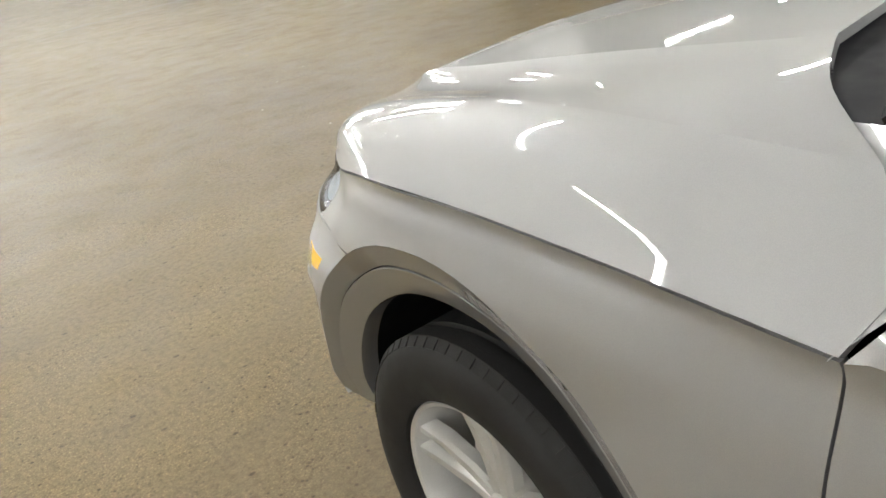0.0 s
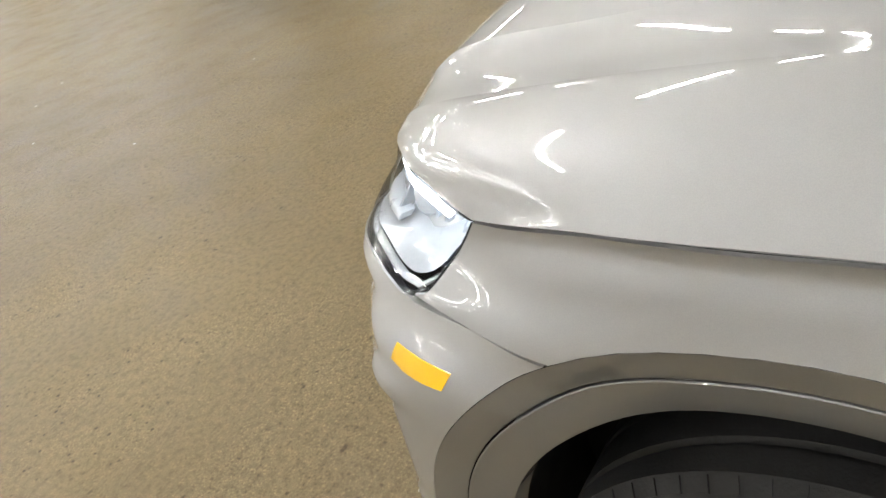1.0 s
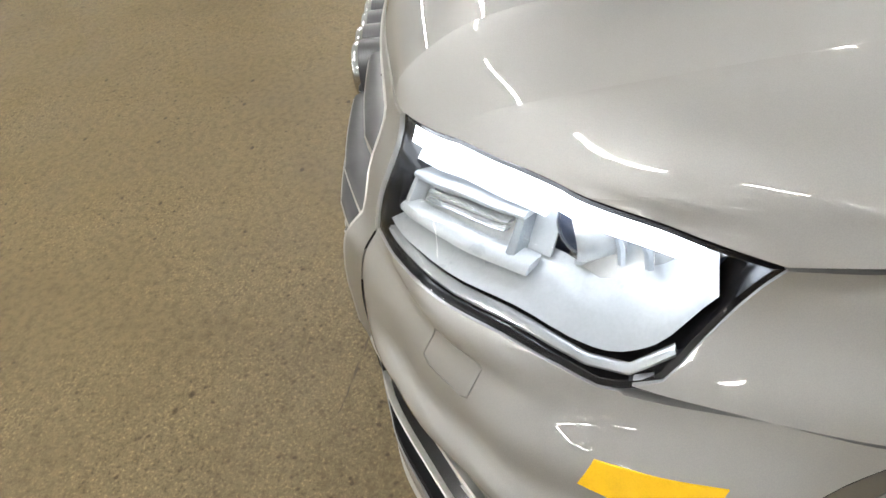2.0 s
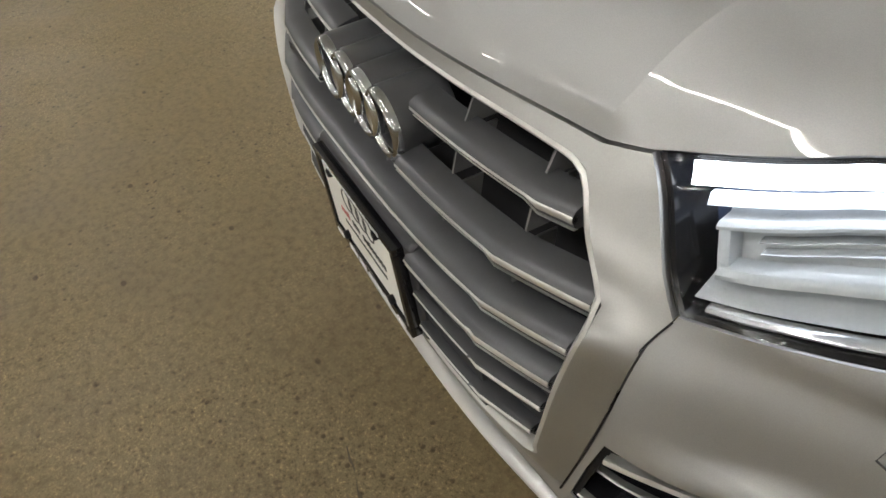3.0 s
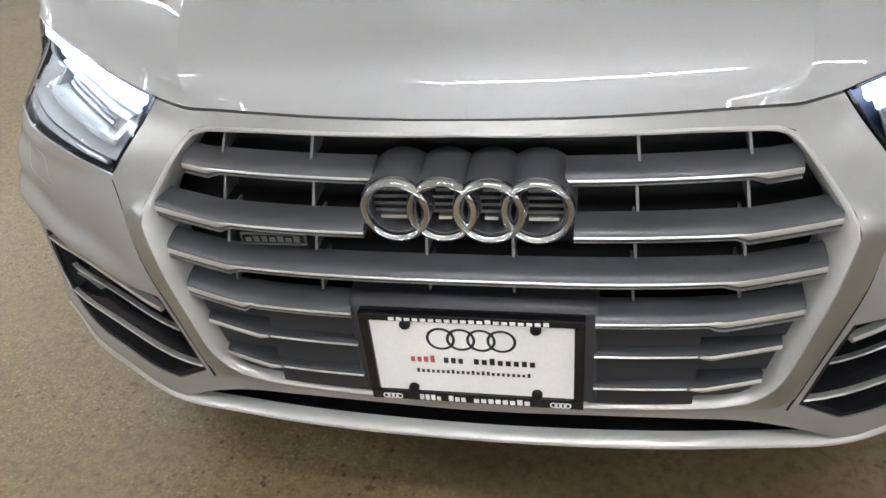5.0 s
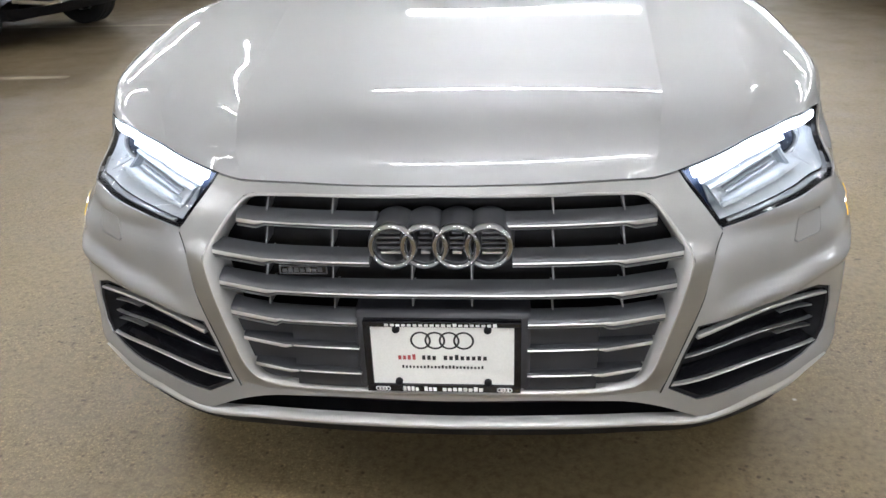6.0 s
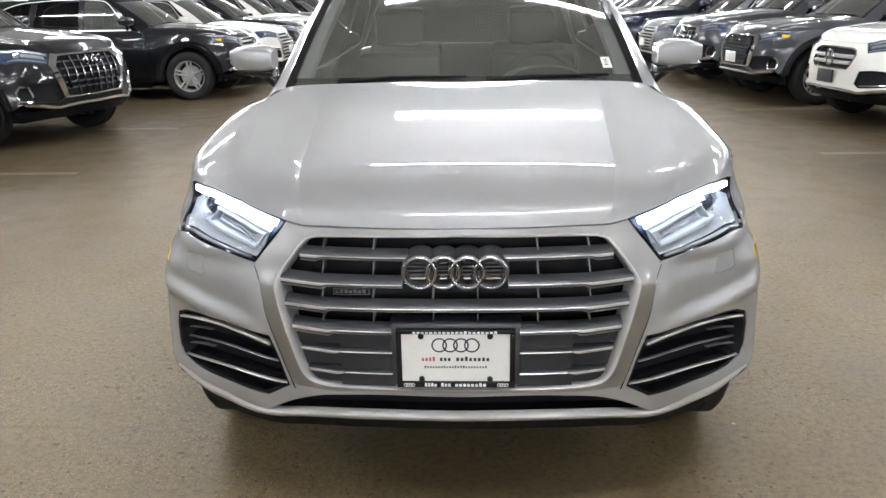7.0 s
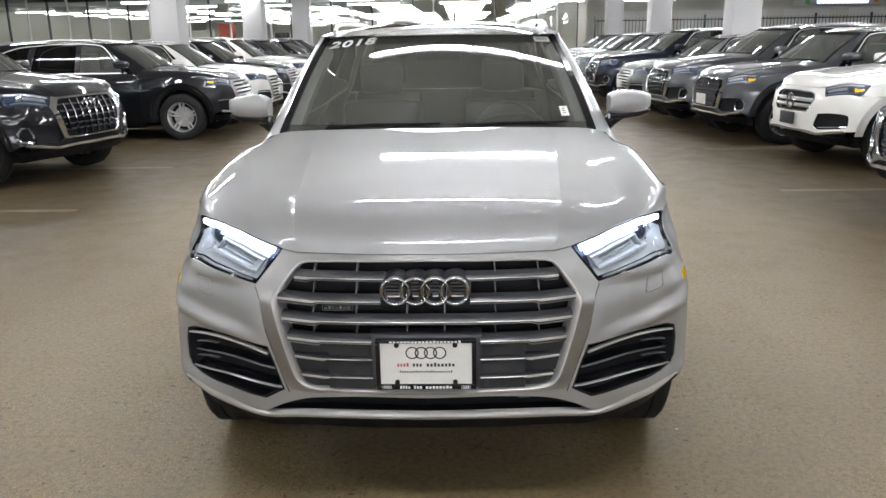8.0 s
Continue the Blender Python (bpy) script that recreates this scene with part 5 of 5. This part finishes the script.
    nt.links.new(co.outputs["Object"], axes.inputs[0])

    def maths(op, a, c):
        n = nt.nodes.new("ShaderNodeMath")
        n.operation = op
        for k, v in enumerate((a, c)):
            if hasattr(v, "links"):
                nt.links.new(v, n.inputs[k])
            else:
                n.inputs[k].default_value = v
        return n.outputs[0]

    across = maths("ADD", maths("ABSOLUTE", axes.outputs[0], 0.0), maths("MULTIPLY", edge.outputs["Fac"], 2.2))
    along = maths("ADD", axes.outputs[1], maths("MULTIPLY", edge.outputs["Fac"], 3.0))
    dim_sides = ramp(nt, maths("MULTIPLY", across, .1), [(.30, (0, 0, 0)), (.48, (1, 1, 1))])
    dim_far = ramp(nt, maths("MULTIPLY", along, .05), [(.06, (0, 0, 0)), (.28, (1, 1, 1))])
    painted_veil = blend(nt, "MULTIPLY", dim_sides.outputs[0], dim_far.outputs[0], 1.0)
    dimmed = blend(nt, "MULTIPLY", c3.outputs[0], (.50, .49, .50), painted_veil.outputs[0])
    nt.links.new(dimmed.outputs[0], b.inputs["Base Color"])
    gl = ramp(nt, mid.outputs["Fac"], [(.3, (.42, .42, .42)), (.7, (.58, .58, .58))])
    nt.links.new(gl.outputs[0], b.inputs["Roughness"])
    put(b, Specular_IOR_Level=.35)
    hgt = blend(nt, "MULTIPLY", fine.outputs["Fac"], pits.outputs[0], .7)
    bp = nt.nodes.new("ShaderNodeBump")
    bp.inputs["Strength"].default_value, bp.inputs["Distance"].default_value = .5, .0018
    nt.links.new(hgt.outputs[0], bp.inputs["Height"])
    nt.links.new(bp.outputs[0], b.inputs["Normal"])
    return m


FLOOR = floor_material()
SHOP_TUBE = glow("showroom_tube", (1.0, .97, .88), TUBE_POWER * .34)
WALL = grained("cream_wall_paint", (.66, .64, .57), .7, 0, .05, .8, 60.0, .1)
CEIL = grained("pale_painted_ceiling", (.58, .572, .55), .85, 0, .08, .7, 40.0, .2)
COLUMN = grained("grey_column_paint", (.40, .395, .39), .6, 0, .05, .9, 60.0, .1)
LINE = grained("worn_white_line", (.21, .185, .135), .6, 0, .30, 6.0, 90.0, .2)
FENCE = grained("dark_metal_fence", (.05, .052, .058), .45, .3, .1)
FIXTURE = grained("white_enamel", (.75, .75, .73), .4, 0, .04)
MULLION = grained("dark_mullion", (.03, .03, .032), .4, .4, .1)
POSTER = grained("red_banner", (.55, .09, .06), .5, 0, .1)
SHUTTER = grained("pale_shutter", (.74, .74, .70), .5, 0, .05)
SHOP_GLASS = glass("shop_glass", (.88, .90, .88))


def setting(name, bm, mat, label, category):
    ob = part(name, bm, mat, None, "", False)
    return tagged(ob, label, category, kind="structure")


X0, X1, Y0, Y1, YW = -24.0, 30.0, -95.0, 74.0, 36.0
bm = bmesh.new()
box(bm, X0, X1, Y0, Y1, -.3, 0)
setting("floor", bm, FLOOR, "tan sealed concrete garage floor with stains and pits", "floor")
bm = bmesh.new()
box(bm, X0, 5.8, Y0, Y1, CEILING, CEILING + .3)
box(bm, 5.8, X1, Y0, 34.5, CEILING, CEILING + .3)
box(bm, 5.8, X1, 34.5, Y1, 4.8, 5.1)
box(bm, 5.8, X1, 34.3, 34.5, CEILING + .3, 5.1)
setting("ceiling", bm, CEIL, "pale painted concrete garage ceiling with strip lights", "ceiling")
for n, (a, b, c, d) in {"wall_west": (X0 - .3, X0, Y0, Y1), "wall_east": (X1, X1 + .3, Y0, Y1), "wall_south": (X0, X1, Y0 - .3, Y0), "wall_north": (X0, 6.0, Y1, Y1 + .3)}.items():
    bm = bmesh.new()
    box(bm, a, b, c, d, 0, 4.8 if n == "wall_east" else CEILING)
    setting(n, bm, WALL, "cream painted garage wall", "wall")

# columns on both sides of the aisle
for x in (-6.3, 6.2):
    for y in (-7.0, 1.0, 15.4, 22.8, 30.2):
        if y == 1.0:
            continue
        bm = bmesh.new()
        box(bm, x - .31, x + .31, y - .31, y + .31, 0, CEILING, .03)
        tagged(part("column", bm, COLUMN, None), "square grey painted concrete column", "column", "columns along the aisle", "structure")

# strip lights: pairs of tubes end to end across the aisle
def strip_light(x, y, z, hang):
    lamp = thing("strip_light", "white double strip light with lit tubes under the ceiling", "light", pose(x, y, z), "ceiling strip lights")
    bm = bmesh.new()
    box(bm, -1.06, 1.06, -.055, .055, -.07, 0, .008)
    part("fixture_body", bm, FIXTURE, lamp)
    for dx in (-.8, .8):
        part("hanger", tube(bmesh.new(), [(dx, 0, -.005), (dx, 0, hang)], .006, 6), FIXTURE, lamp)
    for x0, x1 in ((-1.04, -.012), (.012, 1.04)):
        bm = bmesh.new()
        box(bm, x0, x1, -.022, .022, -.112, -.072, .012)
        part("tube", bm, TUBE, lamp)
    return lamp


first_lamp = strip_light(.3, 2.6, LAMP_Z, CEILING - LAMP_Z)
SHOP_CEILING = 3.30
shop_lamp = strip_light(-14.7, 40, SHOP_CEILING - .02, .02)
for tube_ob in shop_lamp.children:
    if tube_ob.name.startswith("tube"):
        tube_ob.data = tube_ob.data.copy()
        tube_ob.data.materials[0] = SHOP_TUBE
for x in (-14.7, -10.95, -7.2, -3.45, .3, 4.05, 7.8, 11.55, 15.3):
    for y in [-86, -79, -72, -65, -58, -51, -44, -37, -30, -24, -18, -13] + [-8.2, -1.4, 2.6, 4.95, 9.4, 13.6, 17.8, 22.2, 26.6, 31.0]:
        if (x, y) != (.3, 2.6) and (abs(x) < 12 or -10 < y < 15):
            copy_thing(first_lamp, pose(x, y, LAMP_Z))
    for y in (40, 43, 46.5, 50, 54, 59, 65, 71):
        if x < 6 and (x, y) != (-14.7, 40):
            copy_thing(shop_lamp, pose(x + (.8 if y > 50 else 0), y, SHOP_CEILING - .02))
for x in (-22.2, -18.45):
    for y in (40, 43, 46.5, 50, 54, 59, 65):
        copy_thing(shop_lamp, pose(x, y, SHOP_CEILING - .02))

# parking lines
PARKING_FAR = (-2.3, -17.6, -8.0, -18.6)
for x0, y0, x1, y1 in ((-3.7, 7.75, -8.6, 7.75), (-3.7, 5.1, -8.6, 5.1), (3.45, 5.75, 8.4, 5.75), (3.6, 8.9, 8.4, 8.9), (3.5, 11.35, 8.4, 11.35), PARKING_FAR):
    d = Vector((x1 - x0, y1 - y0, 0))
    n = Vector((-d.y, d.x, 0)).normalized() * (.05 if y0 > 0 else .15)
    bm = bmesh.new()
    a = Vector((x0, y0, .004))
    loft(bm, [[tuple(a + d * t + n), tuple(a + d * t - n)] for t in np.linspace(0, 1, 30)], False)
    setting("parking_line", bm, LINE, "worn white parking line on the concrete", "line")

# a short crack in the concrete before the car
bm = bmesh.new()
crack = random.Random(4)
loft(bm, [[(-.12 + .26 * i / 14, -.225 - .045 * i / 14 + crack.uniform(-.003, .003) + w, .003) for w in (-.0018 - .001 * math.sin(i), .0018)] for i in range(15)], False)
setting("floor_crack", bm, grained("crack_dirt", (.10, .08, .05), .8, 0, .3, 30.0), "short dark crack in the concrete floor", "crack")

# the showroom behind a glass wall
bm = bmesh.new()
box(bm, X0, 6.5, YW + .4, Y1, SHOP_CEILING, SHOP_CEILING + .2)
setting("ceiling_showroom", bm, FIXTURE, "white showroom ceiling with rows of strip lights", "ceiling")
bm = bmesh.new()
box(bm, X0, 5.6, YW - .02, YW + .02, .12, CEILING)
tagged(part("window_1", bm, SHOP_GLASS, None), "tall glass wall of a bright showroom", "window", kind="structure").visible_shadow = False
for i in range(30):
    x = -22.4 + i * .965
    bm = bmesh.new()
    box(bm, x - .03, x + .03, YW - .06, YW + .06, 0, CEILING)
    tagged(part("mullion", bm, MULLION if i % 2 else FIXTURE, None), "slim metal mullion of the glass wall", "mullion", "mullions of the glass wall", "structure")
bm = bmesh.new()
box(bm, X0, 5.6, YW - .08, YW + .08, 0, .14)
setting("baseboard", bm, MULLION, "dark metal base of the glass wall", "trim")
bm = bmesh.new()
box(bm, 5.6, 6.0, YW - .1, Y1, 0, 4.8)
setting("wall_showroom", bm, WALL, "cream painted wall beside the showroom", "wall")
for x, w, z0, z1, mt, lab in ((-12.6, .9, .5, 2.5, POSTER, "tall red advertising banner in the showroom"), (-11.1, .5, .5, 2.1, POSTER, "narrow red advertising banner in the showroom"),
                              (-15.4, .8, .5, 2.2, MULLION, "dark display board in the showroom"), (-9.6, .8, 1.2, 2.0, MULLION, "dark wall screen in the showroom"), (-5.2, .5, 1.0, 1.9, SHUTTER, "pale notice board in the showroom")):
    b = thing("banner", lab, "banner", pose(x, 41.5, 0), "showroom banners")
    bm = bmesh.new()
    box(bm, -w / 2, w / 2, -.02, .02, z0, z1, .008)
    part("cloth", bm, mt, b)
    bm = bmesh.new()
    tube(bm, [(0, .04, 0), (0, .04, z1)], .02)
    box(bm, -.25, .25, -.15, .2, 0, .03)
    part("stand", bm, MULLION, b)
for x0, x1, y0 in ((-21, -19, 60), (-13.5, -11.5, 58), (-3.5, -1.0, 47), (1.0, 3.2, 52)):
    bm = bmesh.new()
    box(bm, x0, x1, y0, y0 + .3, 0, 2.4)
    setting("partition", bm, WALL, "cream partition in the showroom", "wall")

# fence and service wall on the far right, with a higher hall behind the fence
WALL_Y = 41.5
bm = bmesh.new()
box(bm, 6.0, X1, WALL_Y, WALL_Y + .3, 0, 4.8)
setting("wall_service", bm, WALL, "cream painted wall of the service bays", "wall")
for x0, x1 in ((8.2, 10.6), (11.8, 14.2), (15.3, 16.4), (17.3, 19.7), (20.7, 23.3), (24.4, 27.0)):
    bm = bmesh.new()
    for k in range(23):
        box(bm, x0, x1, WALL_Y - .03, WALL_Y - .004, .05 + .12 * k, .155 + .12 * k)
    tagged(part("door_shutter", bm, SHUTTER, None), "pale slatted roller shutter in the service wall", "shutter", "service bay shutters", "structure")
for x in (9.0, 16.0, 23.0):
    copy_thing(shop_lamp, pose(x, 38.0, 4.78))
sign = thing("wall_sign", "lit service sign with unreadable pale lettering", "sign", pose(20.3, WALL_Y - .05, 2.98), "")
part("board", box(bmesh.new(), -2.6, 2.6, -.03, .03, -.05, .50, .02), SHUTTER, sign)
SIGN_GLOW = glow("sign_blue", (.55, .65, 1.0), 1.2)
for k in range(11):
    part("letter_bar", box(bmesh.new(), -1.35 + k * .25, -1.18 + k * .25, -.045, -.03, .06, .34), SIGN_GLOW, sign)
for xx, col, nm in ((-1.85, (.20, .70, .22), "green_mark"), (1.75, (.9, .45, .1), "orange_mark")):
    part(nm, box(bmesh.new(), xx - .11, xx + .11, -.045, -.03, .06, .30, .03), grained(nm, col, .5), sign)
fence = thing("fence", "dark metal railing fence behind the parked cars", "fence")
FENCE_Y = 33.6
for k in range(10):
    x = 6.0 + 2.4 * k
    part("post", box(bmesh.new(), x - .04, x + .04, FENCE_Y - .04, FENCE_Y + .04, 0, 2.4), FENCE, fence)
    if k < 9:
        for z in (.2, 2.2):
            part("rail", box(bmesh.new(), x + .04, x + 2.36, FENCE_Y - .018, FENCE_Y + .018, z - .025, z + .025), FENCE, fence)
first = part("picket", box(bmesh.new(), -.011, .011, -.011, .011, .1, 2.3), FENCE, fence)
first.location = (6.15, FENCE_Y, 0)
for k in range(1, 144):
    o = first.copy()
    scene.collection.objects.link(o)
    o.location = (6.15 + k * .15, FENCE_Y, 0)


# ---------------------------------------------------------------- parked cars
STAR_OPENING = [(0, .957), (0, .905), (.33, .898), (.40, .875), (.43, .83), (.385, .72), (.33, .672), (0, .665)]
STAR_LOOP = STAR_OPENING[1:]


def parked_lamp(car, sd, amber):
    outline = LAMP_TOP_C[:-1] + LAMP_LOW_C[::-1]
    hl = part("headlamp", panel(outline, skin, .06, .02, side=sd, out=-.012), LAMP_DARK, car, "unlit headlamp")
    for t0, t1, d0, d1, w, mt in ((.05, .92, .22, .14, .016, LAMP_CHROME), (.12, .55, .52, .48, .030, LAMP_CLEAR), (.12, .8, .86, .80, .012, LAMP_CLEAR)):
        bm = bmesh.new()
        strip(bm, skin, [lamp_at(t0 + (t1 - t0) * i / 6, d0 + (d1 - d0) * i / 6) for i in range(7)], w, -.004, .012, sd)
        part("reflector", bm, mt, hl)
    bm = bmesh.new()
    strip(bm, skin, [lamp_at(t, .5) for t in (.58, .62, .66, .70)], .045, -.004, .012, sd)
    part("projector", bm, CHROME, hl)
    if amber:
        bm = bmesh.new()
        strip(bm, skin, [lamp_at(t, .55) for t in (.74, .80, .86, .91)], .035, -.002, .012, sd, (1.2, .6))
        part("turn_signal", bm, AMBER, hl, "amber turn signal")


def parked_grille(car, style):
    if style != "star":
        grille_frame(car, SATIN if style == "slats" else CHROME, CHROME, .05)
        part("grille_backing", panel([(0, .94), (.42, .94), (.50, .82), (.42, .51), (0, .51)], skin, .08, .0, (), True, rim=False, out=-.045), DARK, car)
    if style == "slats":
        for z, kink, end, proud in SLATS:
            bm = bmesh.new()
            xs = np.linspace(-end, end, 15)
            loft(bm, slat_rows(z, xs, kink, proud, .010, .04, .008), True, False, True)
            part("grille_slat", bm, BLADE, car)
    elif style == "vertical":
        for k in range(8):
            x = -.38 + .76 * k / 7
            top, low = (.925, .545) if abs(x) < .34 else (.88, .60)
            bm = bmesh.new()
            rows = []
            for z in np.linspace(low, top, 6):
                f = front_at(x * (1 - .12 * (z < .7) * (.7 - z) * 4), z, .010)
                rows.append([(f[0] - .008, f[1] + .03, z), (f[0] - .008, f[1], z), (f[0] + .008, f[1], z), (f[0] + .008, f[1] + .03, z)])
            loft(bm, rows, True, False, True)
            part("grille_bar", bm, CHROME, car)
        for z in (.87, .80, .73, .66, .60):
            bm = bmesh.new()
            rows = []
            for x in np.linspace(-.42 + (.82 - z) * .2, .42 - (.82 - z) * .2, 9):
                f = front_at(x, z, -.02)
                rows.append([(f[0], f[1], z - .008), (f[0], f[1], z + .008), (f[0], f[1] + .02, z + .008), (f[0], f[1] + .02, z - .008)])
            loft(bm, rows, True, False, True)
            part("grille_rib", bm, SLAT, car)
    elif style == "comb":
        bm = bmesh.new()
        for r in range(8):
            for c in range(-8, 9):
                x, z = (c + .5 * (r % 2)) * .058, .56 + r * .048
                half = .40 - abs(z - .80) * (.28 if z < .80 else .75)
                if abs(x) > half:
                    continue
                f = front_at(x, z, -.004)
                ring = [(math.cos(a), math.sin(a)) for a in [math.pi / 6 + math.pi / 3 * i for i in range(6)]]
                loft(bm, [[(f[0] + rr * u, f[1] + dy, z + rr * w) for u, w in ring] for rr, dy in ((.031, .0), (.029, -.006), (.022, -.004), (.021, .02))], True)
        tagged(part("honeycomb_mesh", bm, SLAT, car, "dark honeycomb grille mesh"), kind="stuff")
    elif style == "star":
        part("grille_backing", panel(STAR_LOOP, skin, .06, .0, (), True, rim=False, out=-.05), DARK, car)
        bm = bmesh.new()
        for sg in (1, -1):
            strip(bm, skin, STAR_LOOP, .016, .006, .03, sg)
        part("grille_surround", bm, CHROME, car)
        for z, e in ((.815, .40), (.745, .37)):
            bm = bmesh.new()
            loft(bm, slat_rows(z, np.linspace(-e, e, 11), .5, .008, .028, .03, .006), True, False, True)
            part("grille_bar", bm, BLADE, car)
        bm = bmesh.new()
        f = front_at(0, .785, .02)
        torus(bm, (0, f[1], f[2]), .085, .010, "y", 32, 8)
        for a in (90, 210, 330):
            c, s_ = math.cos(radians(a)), math.sin(radians(a))
            tube(bm, [(0, f[1], f[2]), (.08 * c, f[1], f[2] + .08 * s_)], [.018, .005], 6)
        part("emblem", bm, CHROME, car, "round chrome emblem")
    if style in ("slats", "vertical", "comb"):
        f = front_at(0, .865, .02)
        emblem(car, (0, f[1] - .01, .865), .048, .062, .006, False)


def parked_suv(style, body, m, label, size=(1, 1, 1), amber=False, plate="white"):
    car = thing("parked_suv", label, "car", m @ Matrix.Diagonal((*size, 1)), "parked cars")
    shell(car, body, .07, False, STAR_OPENING if style == "star" else None)
    parked_grille(car, style)
    for sd in (1, -1):
        parked_lamp(car, sd, amber)
        vent = part("bumper_vent", panel(FOG, skin, .06, .0, side=sd, rim=False, out=-.03), DARK, car)
        bm = bmesh.new()
        if style == "slats":
            strip(bm, skin, [(.53, .633), (.70, .645), (.93, .638)], .012, .004, .03, sd)
        elif style == "star":
            strip(bm, skin, [(.56, .50), (.70, .51), (.90, .53)], .012, .004, .03, sd)
        else:  # an upright bright frame at the vent's outer end
            strip(bm, skin, [(.80, .50), (.79, .56), (.82, .645), (.90, .655), (.94, .60), (.92, .51), (.80, .50)], .022, .008, .03, sd)
        part("vent_trim", bm, CHROME if style != "slats" else BLADE, vent)
    bm = bmesh.new()
    for sg in (1, -1):
        strip(bm, skin, [p for p in LIP_TOP_C if p[0] < .9], .03, .006, .03, sg)
    part("front_lip", bm, CHROME if style in ("star", "comb", "vertical") else BLADE, car)
    bm = bmesh.new()
    loft(bm, [[skin(s, .40, -.02), skin(s, .30, -.10)] for s in np.linspace(0, 1.0, 10)], False)
    loft(bm, [[(-q[0], q[1], q[2]) for q in (skin(s, .40, -.02), skin(s, .30, -.10))] for s in np.linspace(0, 1.0, 10)], False)
    part("apron", bm, DARK, car)
    if style != "star":
        part("lower_intake", panel([(0, .508), (.47, .478), (.56, .425), (.55, .39), (0, .39)], skin, .08, .0, (), True, rim=False, out=-.04), DARK, car)
    if plate:
        bm = box(bmesh.new(), -.155, .155, -.125, -.105, .555, .705, .006) if style != "star" else box(bmesh.new(), -.155, .155, -.125, -.10, .50, .65, .006)
        part("plate", bm, PLATE_WHITE if plate == "white" else PANEL_GREY, car)
    bm = box(bmesh.new(), -.70, .70, 1.5, 4.0, .45, 1.12)
    part("cabin_interior", bm, TRIM_DARK, car)
    for x in (-.37, .37):
        part("seat", box(bmesh.new(), x - .24, x + .24, 2.4, 2.55, 1.1, 1.42, .06), SEAT, car)
    return car


LEFT = [
    ("vertical", BLACK_PAINT, -4.40, 7.05, 76, 1.06, "glossy black large SUV with chrome vertical grille bars", False, None),
    ("slats", BLACK_PAINT, -3.78, 11.65, 90, 1.0, "black SUV with silver grille slats and alloy wheels", True, "white"),
    ("slats", WHITE_PAINT, -3.73, 14.0, 90, .97, "white SUV parked beside a black one", False, "white"),
    ("slats", BLACK_PAINT, -3.85, 16.4, 90, 1.0, "black SUV in the long row of parked cars", False, "white"),
    ("slats", WHITE_PAINT, -3.8, 18.9, 90, 1.02, "white SUV with dark windows in the parked row", False, "white"),
    ("slats", GREY_PAINT, -3.7, 21.4, 90, 1.0, "dark grey SUV far along the parked row", False, None),
    ("slats", BLACK_PAINT, -3.7, 24.0, 90, .97, "black car far along the parked row", False, None),
    ("slats", MID_PAINT, -3.7, 26.6, 90, 1.0, "grey SUV near the end of the parked row", False, None),
]
RIGHT = [
    ("comb", GREY_PAINT, 3.93, 4.25, -84, 1.0, "dark SUV with a honeycomb grille in a chrome frame", False, None),
    ("star", WHITE_PAINT, 4.32, 7.65, -83, 1.0, "white SUV with round chrome emblem and grey plate", True, "grey"),
    ("comb", GREY_PAINT, 3.96, 10.1, -83, 1.0, "dark grey SUV with honeycomb grille and amber signals", True, "white"),
    ("vertical", GREY_PAINT, 3.72, 12.3, -84, 1.05, "dark grey large SUV with vertical chrome grille bars", False, None),
    ("slats", MID_PAINT, 3.58, 14.7, -86, .95, "mid grey car parked between larger SUVs", False, "white"),
    ("vertical", BLUE_PAINT, 3.28, 17.1, -86, 1.05, "dark navy large SUV in the parked row", False, None),
    ("slats", MID_PAINT, 3.2, 19.6, -88, 1.0, "grey SUV far along the parked row", False, None),
    ("slats", GREY_PAINT, 3.2, 22.1, -88, 1.0, "dark grey SUV far along the parked row", False, None),
    ("slats", MID_PAINT, 3.2, 24.6, -88, 1.0, "pale grey SUV near the end of the parked row", False, None),
    ("slats", GREY_PAINT, 3.2, 27.1, -88, 1.0, "grey SUV at the far end of the parked row", False, None),
]
for style, body, x, y, turn, size, label, amber, plate in LEFT + RIGHT:
    parked_suv(style, body, pose(x, y, 0, 0, 0, turn), label, (size, size, size), amber, plate)
